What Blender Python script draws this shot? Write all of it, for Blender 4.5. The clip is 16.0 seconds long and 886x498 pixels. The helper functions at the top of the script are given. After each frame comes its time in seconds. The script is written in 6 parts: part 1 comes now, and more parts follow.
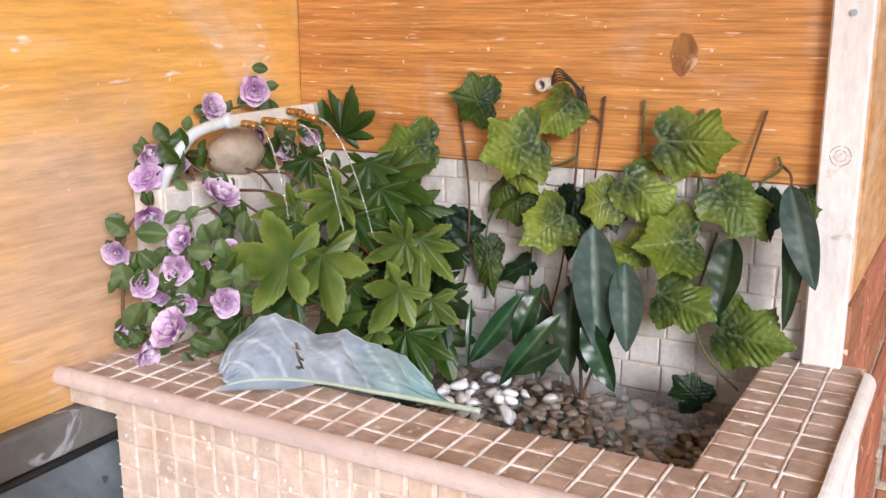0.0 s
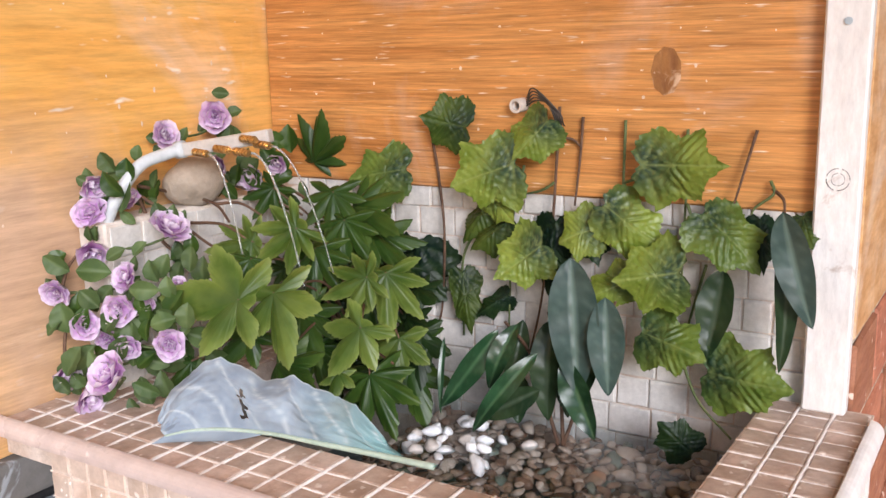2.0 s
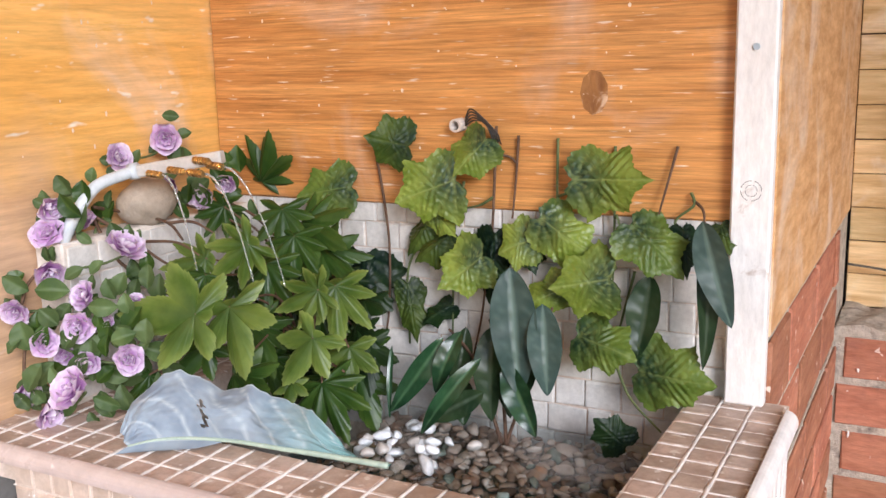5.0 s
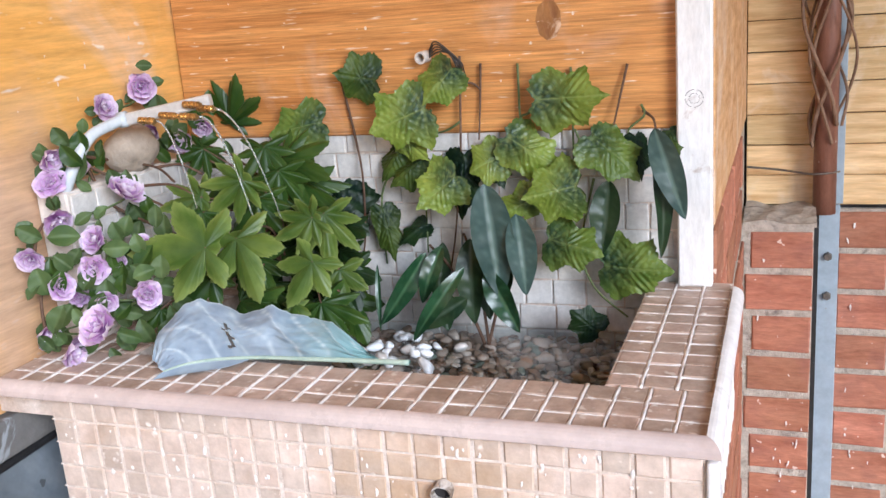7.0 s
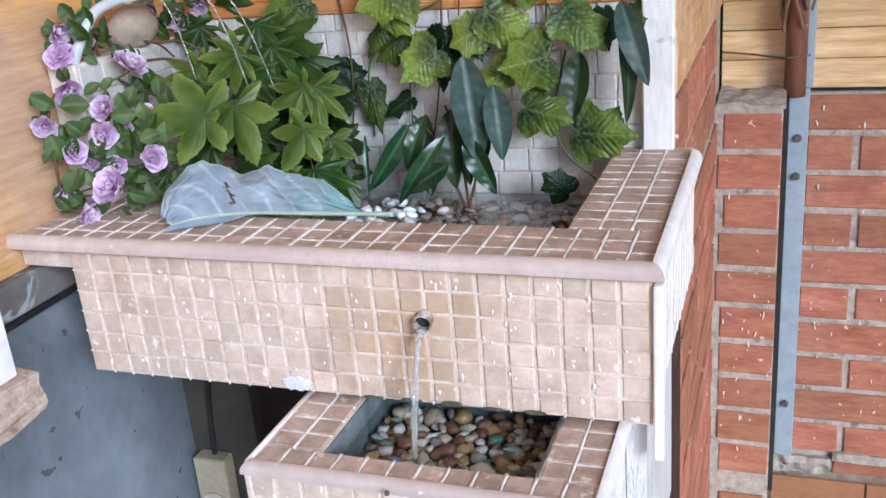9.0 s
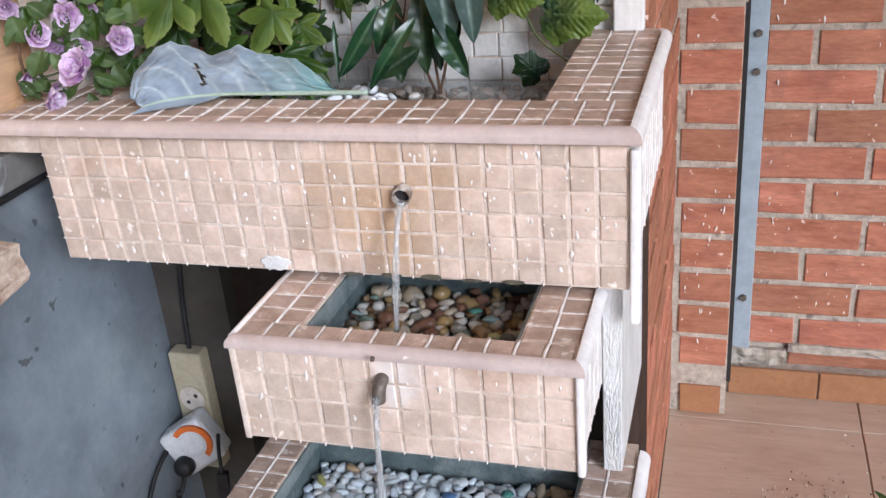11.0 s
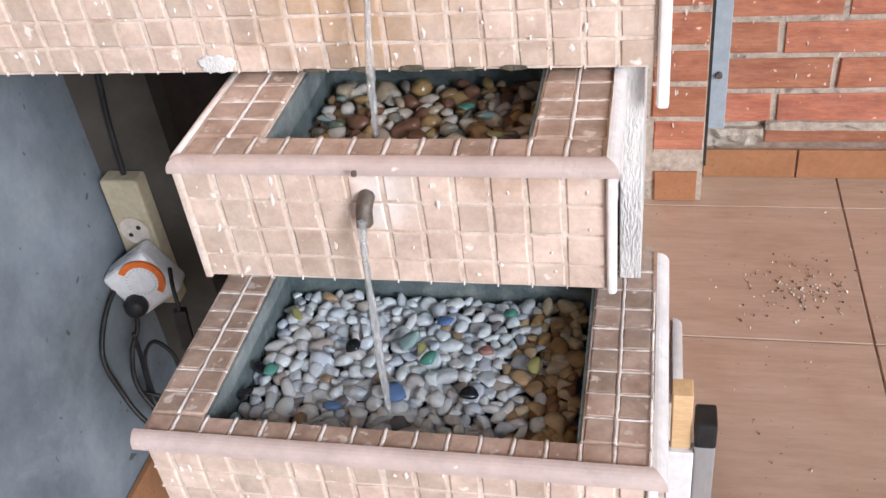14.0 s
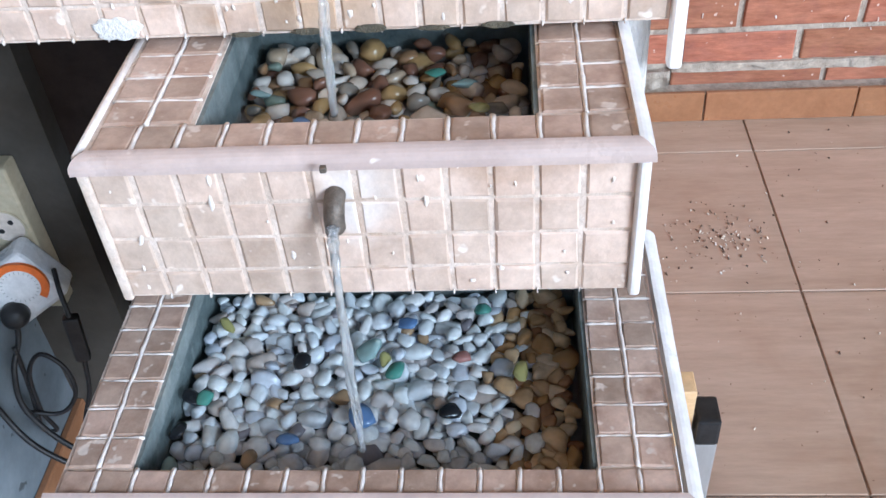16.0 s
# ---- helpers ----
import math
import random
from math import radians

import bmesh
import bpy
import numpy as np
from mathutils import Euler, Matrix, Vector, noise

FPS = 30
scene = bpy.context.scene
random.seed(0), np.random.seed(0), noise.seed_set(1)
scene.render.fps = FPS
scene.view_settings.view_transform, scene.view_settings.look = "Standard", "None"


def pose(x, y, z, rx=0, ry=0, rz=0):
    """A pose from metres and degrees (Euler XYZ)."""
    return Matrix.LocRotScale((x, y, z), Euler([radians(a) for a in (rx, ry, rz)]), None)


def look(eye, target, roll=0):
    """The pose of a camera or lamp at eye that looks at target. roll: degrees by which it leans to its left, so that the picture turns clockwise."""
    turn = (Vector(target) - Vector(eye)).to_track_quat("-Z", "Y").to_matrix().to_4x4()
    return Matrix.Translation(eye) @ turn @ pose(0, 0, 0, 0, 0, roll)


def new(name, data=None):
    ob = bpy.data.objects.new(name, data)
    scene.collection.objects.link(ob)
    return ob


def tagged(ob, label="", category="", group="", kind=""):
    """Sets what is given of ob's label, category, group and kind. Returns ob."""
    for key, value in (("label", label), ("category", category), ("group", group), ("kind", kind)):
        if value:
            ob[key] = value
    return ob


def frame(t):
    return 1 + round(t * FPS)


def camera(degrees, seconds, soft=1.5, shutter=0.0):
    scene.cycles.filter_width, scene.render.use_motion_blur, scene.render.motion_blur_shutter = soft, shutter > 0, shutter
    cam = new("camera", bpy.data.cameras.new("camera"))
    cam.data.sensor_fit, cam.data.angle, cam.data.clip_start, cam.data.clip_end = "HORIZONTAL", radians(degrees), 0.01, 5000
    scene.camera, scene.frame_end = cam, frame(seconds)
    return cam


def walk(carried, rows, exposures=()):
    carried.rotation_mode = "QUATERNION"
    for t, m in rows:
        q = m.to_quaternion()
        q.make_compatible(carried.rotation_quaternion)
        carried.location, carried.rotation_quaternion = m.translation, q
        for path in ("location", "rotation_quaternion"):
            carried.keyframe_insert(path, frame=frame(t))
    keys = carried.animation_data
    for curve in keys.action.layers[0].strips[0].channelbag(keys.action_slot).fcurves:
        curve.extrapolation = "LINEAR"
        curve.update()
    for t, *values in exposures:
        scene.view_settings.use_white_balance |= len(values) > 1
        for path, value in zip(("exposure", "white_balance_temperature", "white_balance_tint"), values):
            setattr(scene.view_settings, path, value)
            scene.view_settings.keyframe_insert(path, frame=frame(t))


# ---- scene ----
cam = camera(49.8, 16.0)
PATH = [
    (0, (0.0031, -0.0250, 1.3673), (-0.7426, 1.2979, 1.0101), -0.0),
    (0.5, (0.0351, 0.0663, 1.3666), (-0.7628, 1.3697, 1.0530), 1.4),
    (1, (0.0320, 0.0835, 1.3650), (-0.7706, 1.3837, 1.0507), -0.7),
    (1.5, (0.0234, 0.0811, 1.3627), (-0.7831, 1.3775, 1.0436), -0.5),
    (2, (0.0289, 0.0796, 1.3642), (-0.7777, 1.3744, 1.0390), -1.1),
    (2.5, (0.0374, 0.0741, 1.3697), (-0.7621, 1.3728, 1.0436), -1.5),
    (3, (0.0484, 0.0718, 1.3720), (-0.7597, 1.3658, 1.0468), -1.8),
    (3.5, (0.0460, 0.0663, 1.3697), (-0.7574, 1.3650, 1.0522), -1.5),
    (4, (0.0491, 0.0686, 1.3712), (-0.7621, 1.3603, 1.0468), -1.3),
    (4.5, (0.0468, 0.0647, 1.3619), (-0.7480, 1.3689, 1.0444), -0.4),
    (4.7, (0.0491, 0.0515, 1.3705), (-0.7168, 1.3751, 1.0624), -0.6),
    (6.8, (-0.0117, -0.0952, 1.3837), (-0.5515, 1.3190, 1.0078), -4.0),
    (7, (-0.0164, -0.1115, 1.3767), (-0.5429, 1.2995, 0.9703), -4.4),
    (7.5, (-0.0172, -0.1412, 1.3564), (-0.4797, 1.2566, 0.8393), -4.9),
    (8, (0.0179, -0.1552, 1.3502), (-0.4797, 1.2246, 0.8182), -4.9),
    (8.2, (0.0406, -0.1646, 1.3502), (-0.4891, 1.2004, 0.8120), -4.6),
    (10.3, (0.0125, -0.2512, 1.3354), (-0.4243, 1.1341, 0.7675), -4.2),
    (10.5, (0.0133, -0.2519, 1.3268), (-0.4103, 1.1263, 0.7316), -3.9),
    (11, (0.0140, -0.2387, 1.3073), (-0.4267, 1.1037, 0.6466), -5.1),
    (11.5, (0.0172, -0.2293, 1.2901), (-0.4391, 1.0709, 0.5577), -5.8),
    (12, (0.0133, -0.2332, 1.2784), (-0.4111, 1.0514, 0.5015), -5.9),
    (12.5, (0.0047, -0.2387, 1.2737), (-0.4134, 1.0358, 0.4766), -7.3),
    (13, (-0.0203, -0.2434, 1.2675), (-0.3580, 1.0319, 0.4345), -8.0),
    (13.5, (-0.0530, -0.2153, 1.2480), (-0.3245, 1.0280, 0.3455), -7.7),
    (14, (-0.0702, -0.1170, 1.2316), (-0.4025, 1.0795, 0.2870), -7.9),
    (14.5, (-0.1170, -0.0538, 1.2067), (-0.3705, 1.1021, 0.1903), -8.6),
    (15, (-0.1622, -0.0125, 1.1926), (-0.3143, 1.1599, 0.1739), -6.7),
    (15.5, (-0.1654, 0.0008, 1.1848), (-0.3073, 1.1599, 0.1505), -5.4),
    (16, (-0.1732, 0.0016, 1.1848), (-0.2894, 1.1645, 0.1513), -4.9),
]
walk(cam, [(t, look(eye, target, roll)) for t, eye, target, roll in PATH], exposures=[(0, 0.72, 5850, 15), (4.7, 0.74, 5650, 13), (7, 0.74, 5250, 10), (7.5, 0.68, 5000, 9), (8.2, 0.62, 4950, 9), (10.3, 0.42, 5250, 10), (11, 0.44, 5350, 11), (12, 0.48, 5750, 13), (13, 0.50, 5850, 14), (14, 0.54, 5650, 12), (15, 0.64, 5250, 8), (16, 0.66, 4900, 5)])

# ---- daylight: an open porch, sky from the open side, hazy sun from the front right ----
world = bpy.data.worlds.new("sky")
scene.world = world
world.use_nodes = True
wn = world.node_tree.nodes
sky = wn.new("ShaderNodeTexSky")
sky.sky_type, sky.sun_disc = "NISHITA", False
sky.sun_elevation, sky.sun_rotation = radians(21), radians(135)
world.node_tree.links.new(sky.outputs[0], wn["Background"].inputs[0])
wn["Background"].inputs[1].default_value = 0.088
sun_data = bpy.data.lights.new("sun", "SUN")
sun_data.energy, sun_data.angle, sun_data.color = 2.55, radians(24), (1.0, 0.955, 0.90)
sun = new("sun", sun_data)
sun.matrix_world = look((5.0, -5.0, 2.75), (0, 0, 0))


# ---- materials ----
def tree(name):
    m = bpy.data.materials.new(name)
    m.use_nodes = True
    return m, m.node_tree, m.node_tree.nodes["Principled BSDF"]


def node(nt, kind, **inputs):
    n = nt.nodes.new(kind)
    for k, v in inputs.items():
        key = int(k[1:]) if k[0] == "i" and k[1:].isdigit() else k
        if isinstance(v, bpy.types.NodeSocket):
            nt.links.new(v, n.inputs[key])
        else:
            n.inputs[key].default_value = v
    return n


def ramp(nt, fac, stops):
    r = nt.nodes.new("ShaderNodeValToRGB")
    el = r.color_ramp.elements
    while len(el) < len(stops):
        el.new(0.5)
    for e, (p, c) in zip(el, stops):
        e.position, e.color = p, (*c, 1) if len(c) == 3 else c
    nt.links.new(fac, r.inputs[0])
    return r.outputs[0]


def blend(nt, fac, a, b, how="MIX"):
    n = nt.nodes.new("ShaderNodeMix")
    n.data_type, n.blend_type = "RGBA", how
    for sock, v in ((n.inputs[0], fac), (n.inputs[6], a), (n.inputs[7], b)):
        if isinstance(v, bpy.types.NodeSocket):
            nt.links.new(v, sock)
        else:
            sock.default_value = v if not isinstance(v, tuple) else (*v, 1)
    return n.outputs[2]


def surface(name, dark, light, scale=20, stretch=(1, 1, 1), rough=0.6, bump=0.2, stain=None, stain_scale=4, stain_cut=(0.5, 0.7),
            speck=None, speck_scale=90, speck_cut=(0.66, 0.7), speck_stretch=(1, 1, 1), vary=0.0, island=False, fine=8, crisp=0.12, mark=None, metal=0.0, spec=0.4, coat=0.0):
    """A weathered surface: grain between two colours, large stains, small specks, a change from piece to piece, and relief."""
    m, nt, bsdf = tree(name)
    tc = nt.nodes.new("ShaderNodeTexCoord")
    geo = nt.nodes.new("ShaderNodeNewGeometry")
    place = geo.outputs["Position"]
    mp = node(nt, "ShaderNodeMapping", Vector=place, Scale=stretch)
    grain = node(nt, "ShaderNodeTexNoise", Vector=mp.outputs[0], Scale=scale, Detail=8.0, Roughness=0.65)
    col = ramp(nt, grain.outputs[0], [(0.32, dark), (0.68, light)])
    if vary:
        rnd = geo.outputs["Random Per Island"] if island else nt.nodes.new("ShaderNodeObjectInfo").outputs["Random"]
        v = node(nt, "ShaderNodeMapRange", i0=rnd, i3=1 - vary, i4=1 + vary)
        h = node(nt, "ShaderNodeMapRange", i0=rnd, i3=0.5 + vary * 0.03, i4=0.5 - vary * 0.03)
        hsv = node(nt, "ShaderNodeHueSaturation", Color=col, Value=v.outputs[0], Hue=h.outputs[0])
        col = hsv.outputs[0]
    if stain:
        big = node(nt, "ShaderNodeTexNoise", Vector=place, Scale=stain_scale, Detail=5.0, Roughness=0.6, Distortion=0.6)
        f = node(nt, "ShaderNodeMapRange", i0=big.outputs[0], i1=stain_cut[0], i2=stain_cut[1])
        col = blend(nt, f.outputs[0], col, stain)
    if speck:
        ms = node(nt, "ShaderNodeMapping", Vector=place, Scale=speck_stretch, Location=(3.1, 1.7, 0.4))
        sp = node(nt, "ShaderNodeTexNoise", Vector=ms.outputs[0], Scale=speck_scale, Detail=2.0)
        f = node(nt, "ShaderNodeMapRange", i0=sp.outputs[0], i1=speck_cut[0], i2=speck_cut[1])
        col = blend(nt, f.outputs[0], col, speck)
    for centre, paint, amount, reach in mark or ():
        off = node(nt, "ShaderNodeVectorMath", i0=place, i1=centre)
        off.operation = "DISTANCE"
        wob = node(nt, "ShaderNodeTexNoise", Vector=place, Scale=18.0, Detail=4.0)
        dist = node(nt, "ShaderNodeMath", i0=wob.outputs[0], i1=0.16, i2=off.outputs["Value"])
        dist.operation = "MULTIPLY_ADD"
        f = node(nt, "ShaderNodeMapRange", i0=dist.outputs[0], i1=reach, i2=reach * 0.5, i3=0.0, i4=amount)
        col = blend(nt, f.outputs[0], col, paint)
    thin = node(nt, "ShaderNodeTexNoise", Vector=mp.outputs[0], Scale=scale * fine * 0.6, Detail=5.0, Roughness=0.7)
    tv = node(nt, "ShaderNodeMapRange", i0=thin.outputs[0], i1=0.32, i2=0.68, i3=1 - crisp, i4=1 + crisp * 0.7)
    col = node(nt, "ShaderNodeHueSaturation", Color=col, Value=tv.outputs[0]).outputs[0]
    nt.links.new(col, bsdf.inputs["Base Color"])
    r = node(nt, "ShaderNodeMapRange", i0=grain.outputs[0], i1=0.3, i2=0.7, i3=min(1, rough + 0.1), i4=max(0.02, rough - 0.12))
    nt.links.new(r.outputs[0], bsdf.inputs["Roughness"])
    bsdf.inputs["Metallic"].default_value = metal
    bsdf.inputs["Specular IOR Level"].default_value = spec
    bsdf.inputs["Coat Weight"].default_value = coat
    if bump:
        fn = node(nt, "ShaderNodeTexNoise", Vector=mp.outputs[0], Scale=scale * fine, Detail=4.0)
        add = node(nt, "ShaderNodeMath", i0=grain.outputs[0], i1=fn.outputs[0])
        b = node(nt, "ShaderNodeBump", Strength=bump, Distance=0.004, Height=add.outputs[0])
        nt.links.new(b.outputs[0], bsdf.inputs["Normal"])
    return m


M_TILE = surface("tumbled_travertine", (0.500, 0.381, 0.305), (0.730, 0.593, 0.498), scale=26, rough=0.5, bump=0.16, vary=0.13, fine=6, crisp=0.10,
                 stain=(0.400, 0.246, 0.141), stain_scale=8, stain_cut=(0.56, 0.82), speck=(0.830, 0.743, 0.667), speck_scale=70, speck_cut=(0.67, 0.73), mark=[((-0.30, 0.565, 0.95), (0.46, 0.27, 0.11), 0.55, 0.19), ((-0.274, 0.443, 0.842), (0.85, 0.82, 0.80), 0.95, 0.125)])
# rim tiles: darker and browner than the front tiles
M_TILE_TOP = surface("trodden_dirty_travertine", (0.36, 0.25, 0.19), (0.60, 0.46, 0.375), scale=28, rough=0.5, bump=0.16, vary=0.15, fine=6, crisp=0.14,
                     stain=(0.27, 0.17, 0.115), stain_scale=11, stain_cut=(0.5, 0.78), speck=(0.70, 0.61, 0.54), speck_scale=80, speck_cut=(0.64, 0.70))
M_GROUT = surface("grout", (0.56, 0.45, 0.37), (0.78, 0.68, 0.60), scale=40, rough=0.85, bump=0.3, stain=(0.42, 0.29, 0.20), stain_scale=14, stain_cut=(0.52, 0.72))
M_RIDGE = surface("raised_grout", (0.70, 0.62, 0.56), (0.86, 0.81, 0.77), scale=30, rough=0.7, bump=0.2, stain=(0.50, 0.37, 0.28), stain_scale=13, stain_cut=(0.60, 0.80))
M_TRIM = surface("edge_trim", (0.50, 0.40, 0.37), (0.62, 0.515, 0.475), scale=9, rough=0.32, bump=0.05, spec=0.5, stain=(0.42, 0.31, 0.26), stain_scale=12, stain_cut=(0.56, 0.85), speck=(0.80, 0.74, 0.69), speck_scale=50, speck_cut=(0.70, 0.74))
M_WHITETRIM = surface("white_trim", (0.78, 0.75, 0.74), (0.85, 0.83, 0.82), scale=14, rough=0.35, bump=0.03)
# white-smeared side tiles, the sunlight on them painted in as extra white
M_SUNLIT_TILE = surface("white_side_tile", (0.72, 0.67, 0.64), (0.84, 0.81, 0.79), scale=45, stretch=(1, 1, 0.4), rough=0.6, bump=0.5, vary=0.06)
M_CEMENT = surface("cement", (0.10, 0.125, 0.125), (0.23, 0.26, 0.255), scale=22, rough=0.8, bump=0.4, stain=(0.34, 0.35, 0.33), stain_scale=16, stain_cut=(0.56, 0.72))
M_STUCCO = surface("white_stucco", (0.62, 0.60, 0.57), (0.82, 0.80, 0.78), scale=60, stretch=(1, 1, 0.25), rough=0.9, bump=0.9)
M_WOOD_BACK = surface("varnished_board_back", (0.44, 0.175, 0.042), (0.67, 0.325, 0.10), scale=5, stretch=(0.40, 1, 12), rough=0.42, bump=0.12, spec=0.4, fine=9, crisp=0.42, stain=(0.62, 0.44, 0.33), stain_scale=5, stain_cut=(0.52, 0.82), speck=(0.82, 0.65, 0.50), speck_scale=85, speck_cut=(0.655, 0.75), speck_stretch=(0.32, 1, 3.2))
LEFT_X = -0.764
# mark: bare worn wood, with the garland's shade mixed into its tan
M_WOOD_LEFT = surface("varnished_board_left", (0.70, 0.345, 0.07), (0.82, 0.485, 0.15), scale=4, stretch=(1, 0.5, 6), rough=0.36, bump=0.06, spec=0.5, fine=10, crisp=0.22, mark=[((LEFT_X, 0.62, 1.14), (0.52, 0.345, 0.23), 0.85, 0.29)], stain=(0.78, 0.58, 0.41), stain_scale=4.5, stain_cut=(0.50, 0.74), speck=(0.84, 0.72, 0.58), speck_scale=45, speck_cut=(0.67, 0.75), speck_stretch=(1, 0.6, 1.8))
M_WOOD_SIDE = surface("worn_side_board", (0.48, 0.24, 0.09), (0.74, 0.46, 0.22), scale=9, stretch=(1, 1.4, 6), rough=0.5, bump=0.1,
                      stain=(0.75, 0.62, 0.5), stain_scale=9, stain_cut=(0.5, 0.75))
M_WOOD_FAR = surface("far_planks", (0.566, 0.336, 0.134), (0.860, 0.636, 0.342), scale=9, stretch=(0.7, 1, 8), rough=0.5, bump=0.1, vary=0.12,
                     stain=(0.860, 0.744, 0.573), stain_scale=7, stain_cut=(0.52, 0.75))
M_POST = surface("white_post_paint", (0.74, 0.70, 0.67), (0.86, 0.84, 0.82), scale=30, stretch=(1, 1, 0.3), rough=0.55, bump=0.15,
                 stain=(0.50, 0.40, 0.34), stain_scale=22, stain_cut=(0.62, 0.70))
M_BRICK = surface("red_brick", (0.31, 0.112, 0.060), (0.49, 0.212, 0.125), scale=16, stretch=(0.5, 0.5, 2.4), rough=0.7, bump=0.2, vary=0.20, crisp=0.22, stain=(0.30, 0.12, 0.085), stain_scale=13, stain_cut=(0.52, 0.8), speck=(0.72, 0.54, 0.45), speck_scale=60, speck_cut=(0.71, 0.74))
M_MORTAR = surface("mortar", (0.40, 0.335, 0.265), (0.68, 0.60, 0.50), scale=45, rough=0.95, bump=1.0, stain=(0.24, 0.20, 0.17), stain_scale=26, stain_cut=(0.56, 0.70))
M_FLOOR = surface("floor_tile", (0.447, 0.320, 0.228), (0.569, 0.428, 0.326), scale=5, stretch=(0.7, 4, 1), rough=0.38, bump=0.03, vary=0.05, spec=0.45, crisp=0.08, stain=(0.407, 0.265, 0.175), stain_scale=4, stain_cut=(0.5, 0.85), speck=(0.254, 0.157, 0.097), speck_scale=85, speck_cut=(0.725, 0.74))
M_SKIRT = surface("terracotta_skirting", (0.30, 0.14, 0.065), (0.38, 0.19, 0.095), scale=14, rough=0.35, bump=0.05, vary=0.05)
M_PLASTER = surface("blue_grey_plaster", (0.126, 0.148, 0.174), (0.229, 0.263, 0.296), scale=5, rough=0.8, bump=0.2, stain=(0.266, 0.296, 0.318), stain_scale=6, stain_cut=(0.55, 0.78), speck=(0.081, 0.092, 0.100), speck_scale=42, speck_cut=(0.69, 0.72))
# grey plaster, its colour darkened for the shade under the basins
M_SHADED_GREYWALL = surface("grey_plaster", (0.055, 0.048, 0.040), (0.086, 0.077, 0.065), scale=6, rough=0.85, bump=0.15, stain=(0.043, 0.032, 0.022), stain_scale=6, stain_cut=(0.5, 0.75))
M_LEDGE = surface("grey_ledge_paint", (0.12, 0.115, 0.105), (0.20, 0.19, 0.18), scale=12, rough=0.8, bump=0.3,
                  stain=(0.36, 0.38, 0.40), stain_scale=11, stain_cut=(0.58, 0.61))
# near-black brown: the shade under the fountain put into the colour
M_SHADE_BROWN = surface("brown_board", (0.020, 0.011, 0.008), (0.042, 0.024, 0.016), scale=12, rough=0.7, bump=0.2)
M_BACKTILE = surface("white_marble_mosaic", (0.558, 0.526, 0.486), (0.702, 0.675, 0.639), scale=30, rough=0.5, bump=0.12, vary=0.09)
M_CREAMGROUT = surface("cream_render", (0.60, 0.53, 0.46), (0.76, 0.69, 0.62), scale=25, rough=0.8, bump=0.3, stain=(0.48, 0.39, 0.31), stain_scale=20, stain_cut=(0.58, 0.75))
M_STEEL = surface("painted_steel", (0.40, 0.47, 0.53), (0.50, 0.57, 0.63), scale=9, rough=0.4, bump=0.03, metal=0.3,
                  speck=(0.32, 0.20, 0.13), speck_scale=60, speck_cut=(0.72, 0.76))
M_DARK = surface("dark_gap", (0.02, 0.018, 0.016), (0.035, 0.03, 0.03), scale=20, rough=0.9, bump=0)
M_RUST = surface("rusty_steel", (0.10, 0.08, 0.065), (0.22, 0.19, 0.16), scale=80, rough=0.55, bump=0.2, metal=0.5)
M_CEIL = surface("porch_ceiling", (0.62, 0.60, 0.56), (0.70, 0.68, 0.64), scale=5, rough=0.9, bump=0.05)
M_GROUND = surface("ground", (0.30, 0.27, 0.22), (0.42, 0.38, 0.32), scale=3, rough=0.9, bump=0.2)


# ---- building helpers ----
def part(name, bm, material, parent=None, label="", smooth=False):
    """Links a bmesh, in world coordinates, as one mesh object, under a thing or part if one is given."""
    me = bpy.data.meshes.new(name)
    bm.to_mesh(me)
    bm.free()
    if smooth:
        me.shade_smooth()
    if material:
        me.materials.append(material)
    ob = new(name, me)
    if parent:
        hang(ob, parent)
    if label:
        ob["label"] = label
    return ob


def world_of(ob):
    m = ob.matrix_basis
    while ob.parent:
        m = ob.matrix_parent_inverse @ m
        ob = ob.parent
        m = ob.matrix_basis @ m
    return m


def hang(ob, parent):
    ob.parent = parent
    ob.matrix_parent_inverse = world_of(parent).inverted()
    return ob


def thing(name, at, label, category, group="", kind=""):
    ob = new(name)
    ob.empty_display_size = 0.02
    ob.location = at
    return tagged(ob, label, category, group, kind)


def box(lo, hi, bevel=0.0, seg=1, bm=None):
    bm = bm or bmesh.new()
    lo, hi = Vector(lo), Vector(hi)
    got = bmesh.ops.create_cube(bm, size=1, matrix=Matrix.Translation((lo + hi) / 2) @ Matrix.Diagonal((*(hi - lo), 1)))
    if bevel:
        edges = list({e for v in got["verts"] for e in v.link_edges})
        bmesh.ops.bevel(bm, geom=edges, offset=bevel, segments=seg, profile=0.6, affect="EDGES")
    return bm


def tube(points, radii, sides=10, bm=None, closed_ends=True):
    """A tube through points; radii: one number, or one for each point."""
    bm = bm or bmesh.new()
    pts = [Vector(p) for p in points]
    if not hasattr(radii, "__len__"):
        radii = [radii] * len(pts)
    rings = []
    side = None
    for i, p in enumerate(pts):
        d = (pts[min(i + 1, len(pts) - 1)] - pts[max(i - 1, 0)]).normalized()
        if side is None:
            side = d.orthogonal().normalized()
        side = (side - d * side.dot(d)).normalized()
        up = d.cross(side)
        rings.append([bm.verts.new(p + radii[i] * (math.cos(a) * side + math.sin(a) * up)) for a in (2 * math.pi * k / sides for k in range(sides))])
    for a, b in zip(rings, rings[1:]):
        for k in range(sides):
            bm.faces.new((a[k], a[(k + 1) % sides], b[(k + 1) % sides], b[k]))
    if closed_ends:
        bm.faces.new(rings[0][::-1])
        bm.faces.new(rings[-1])
    return bm


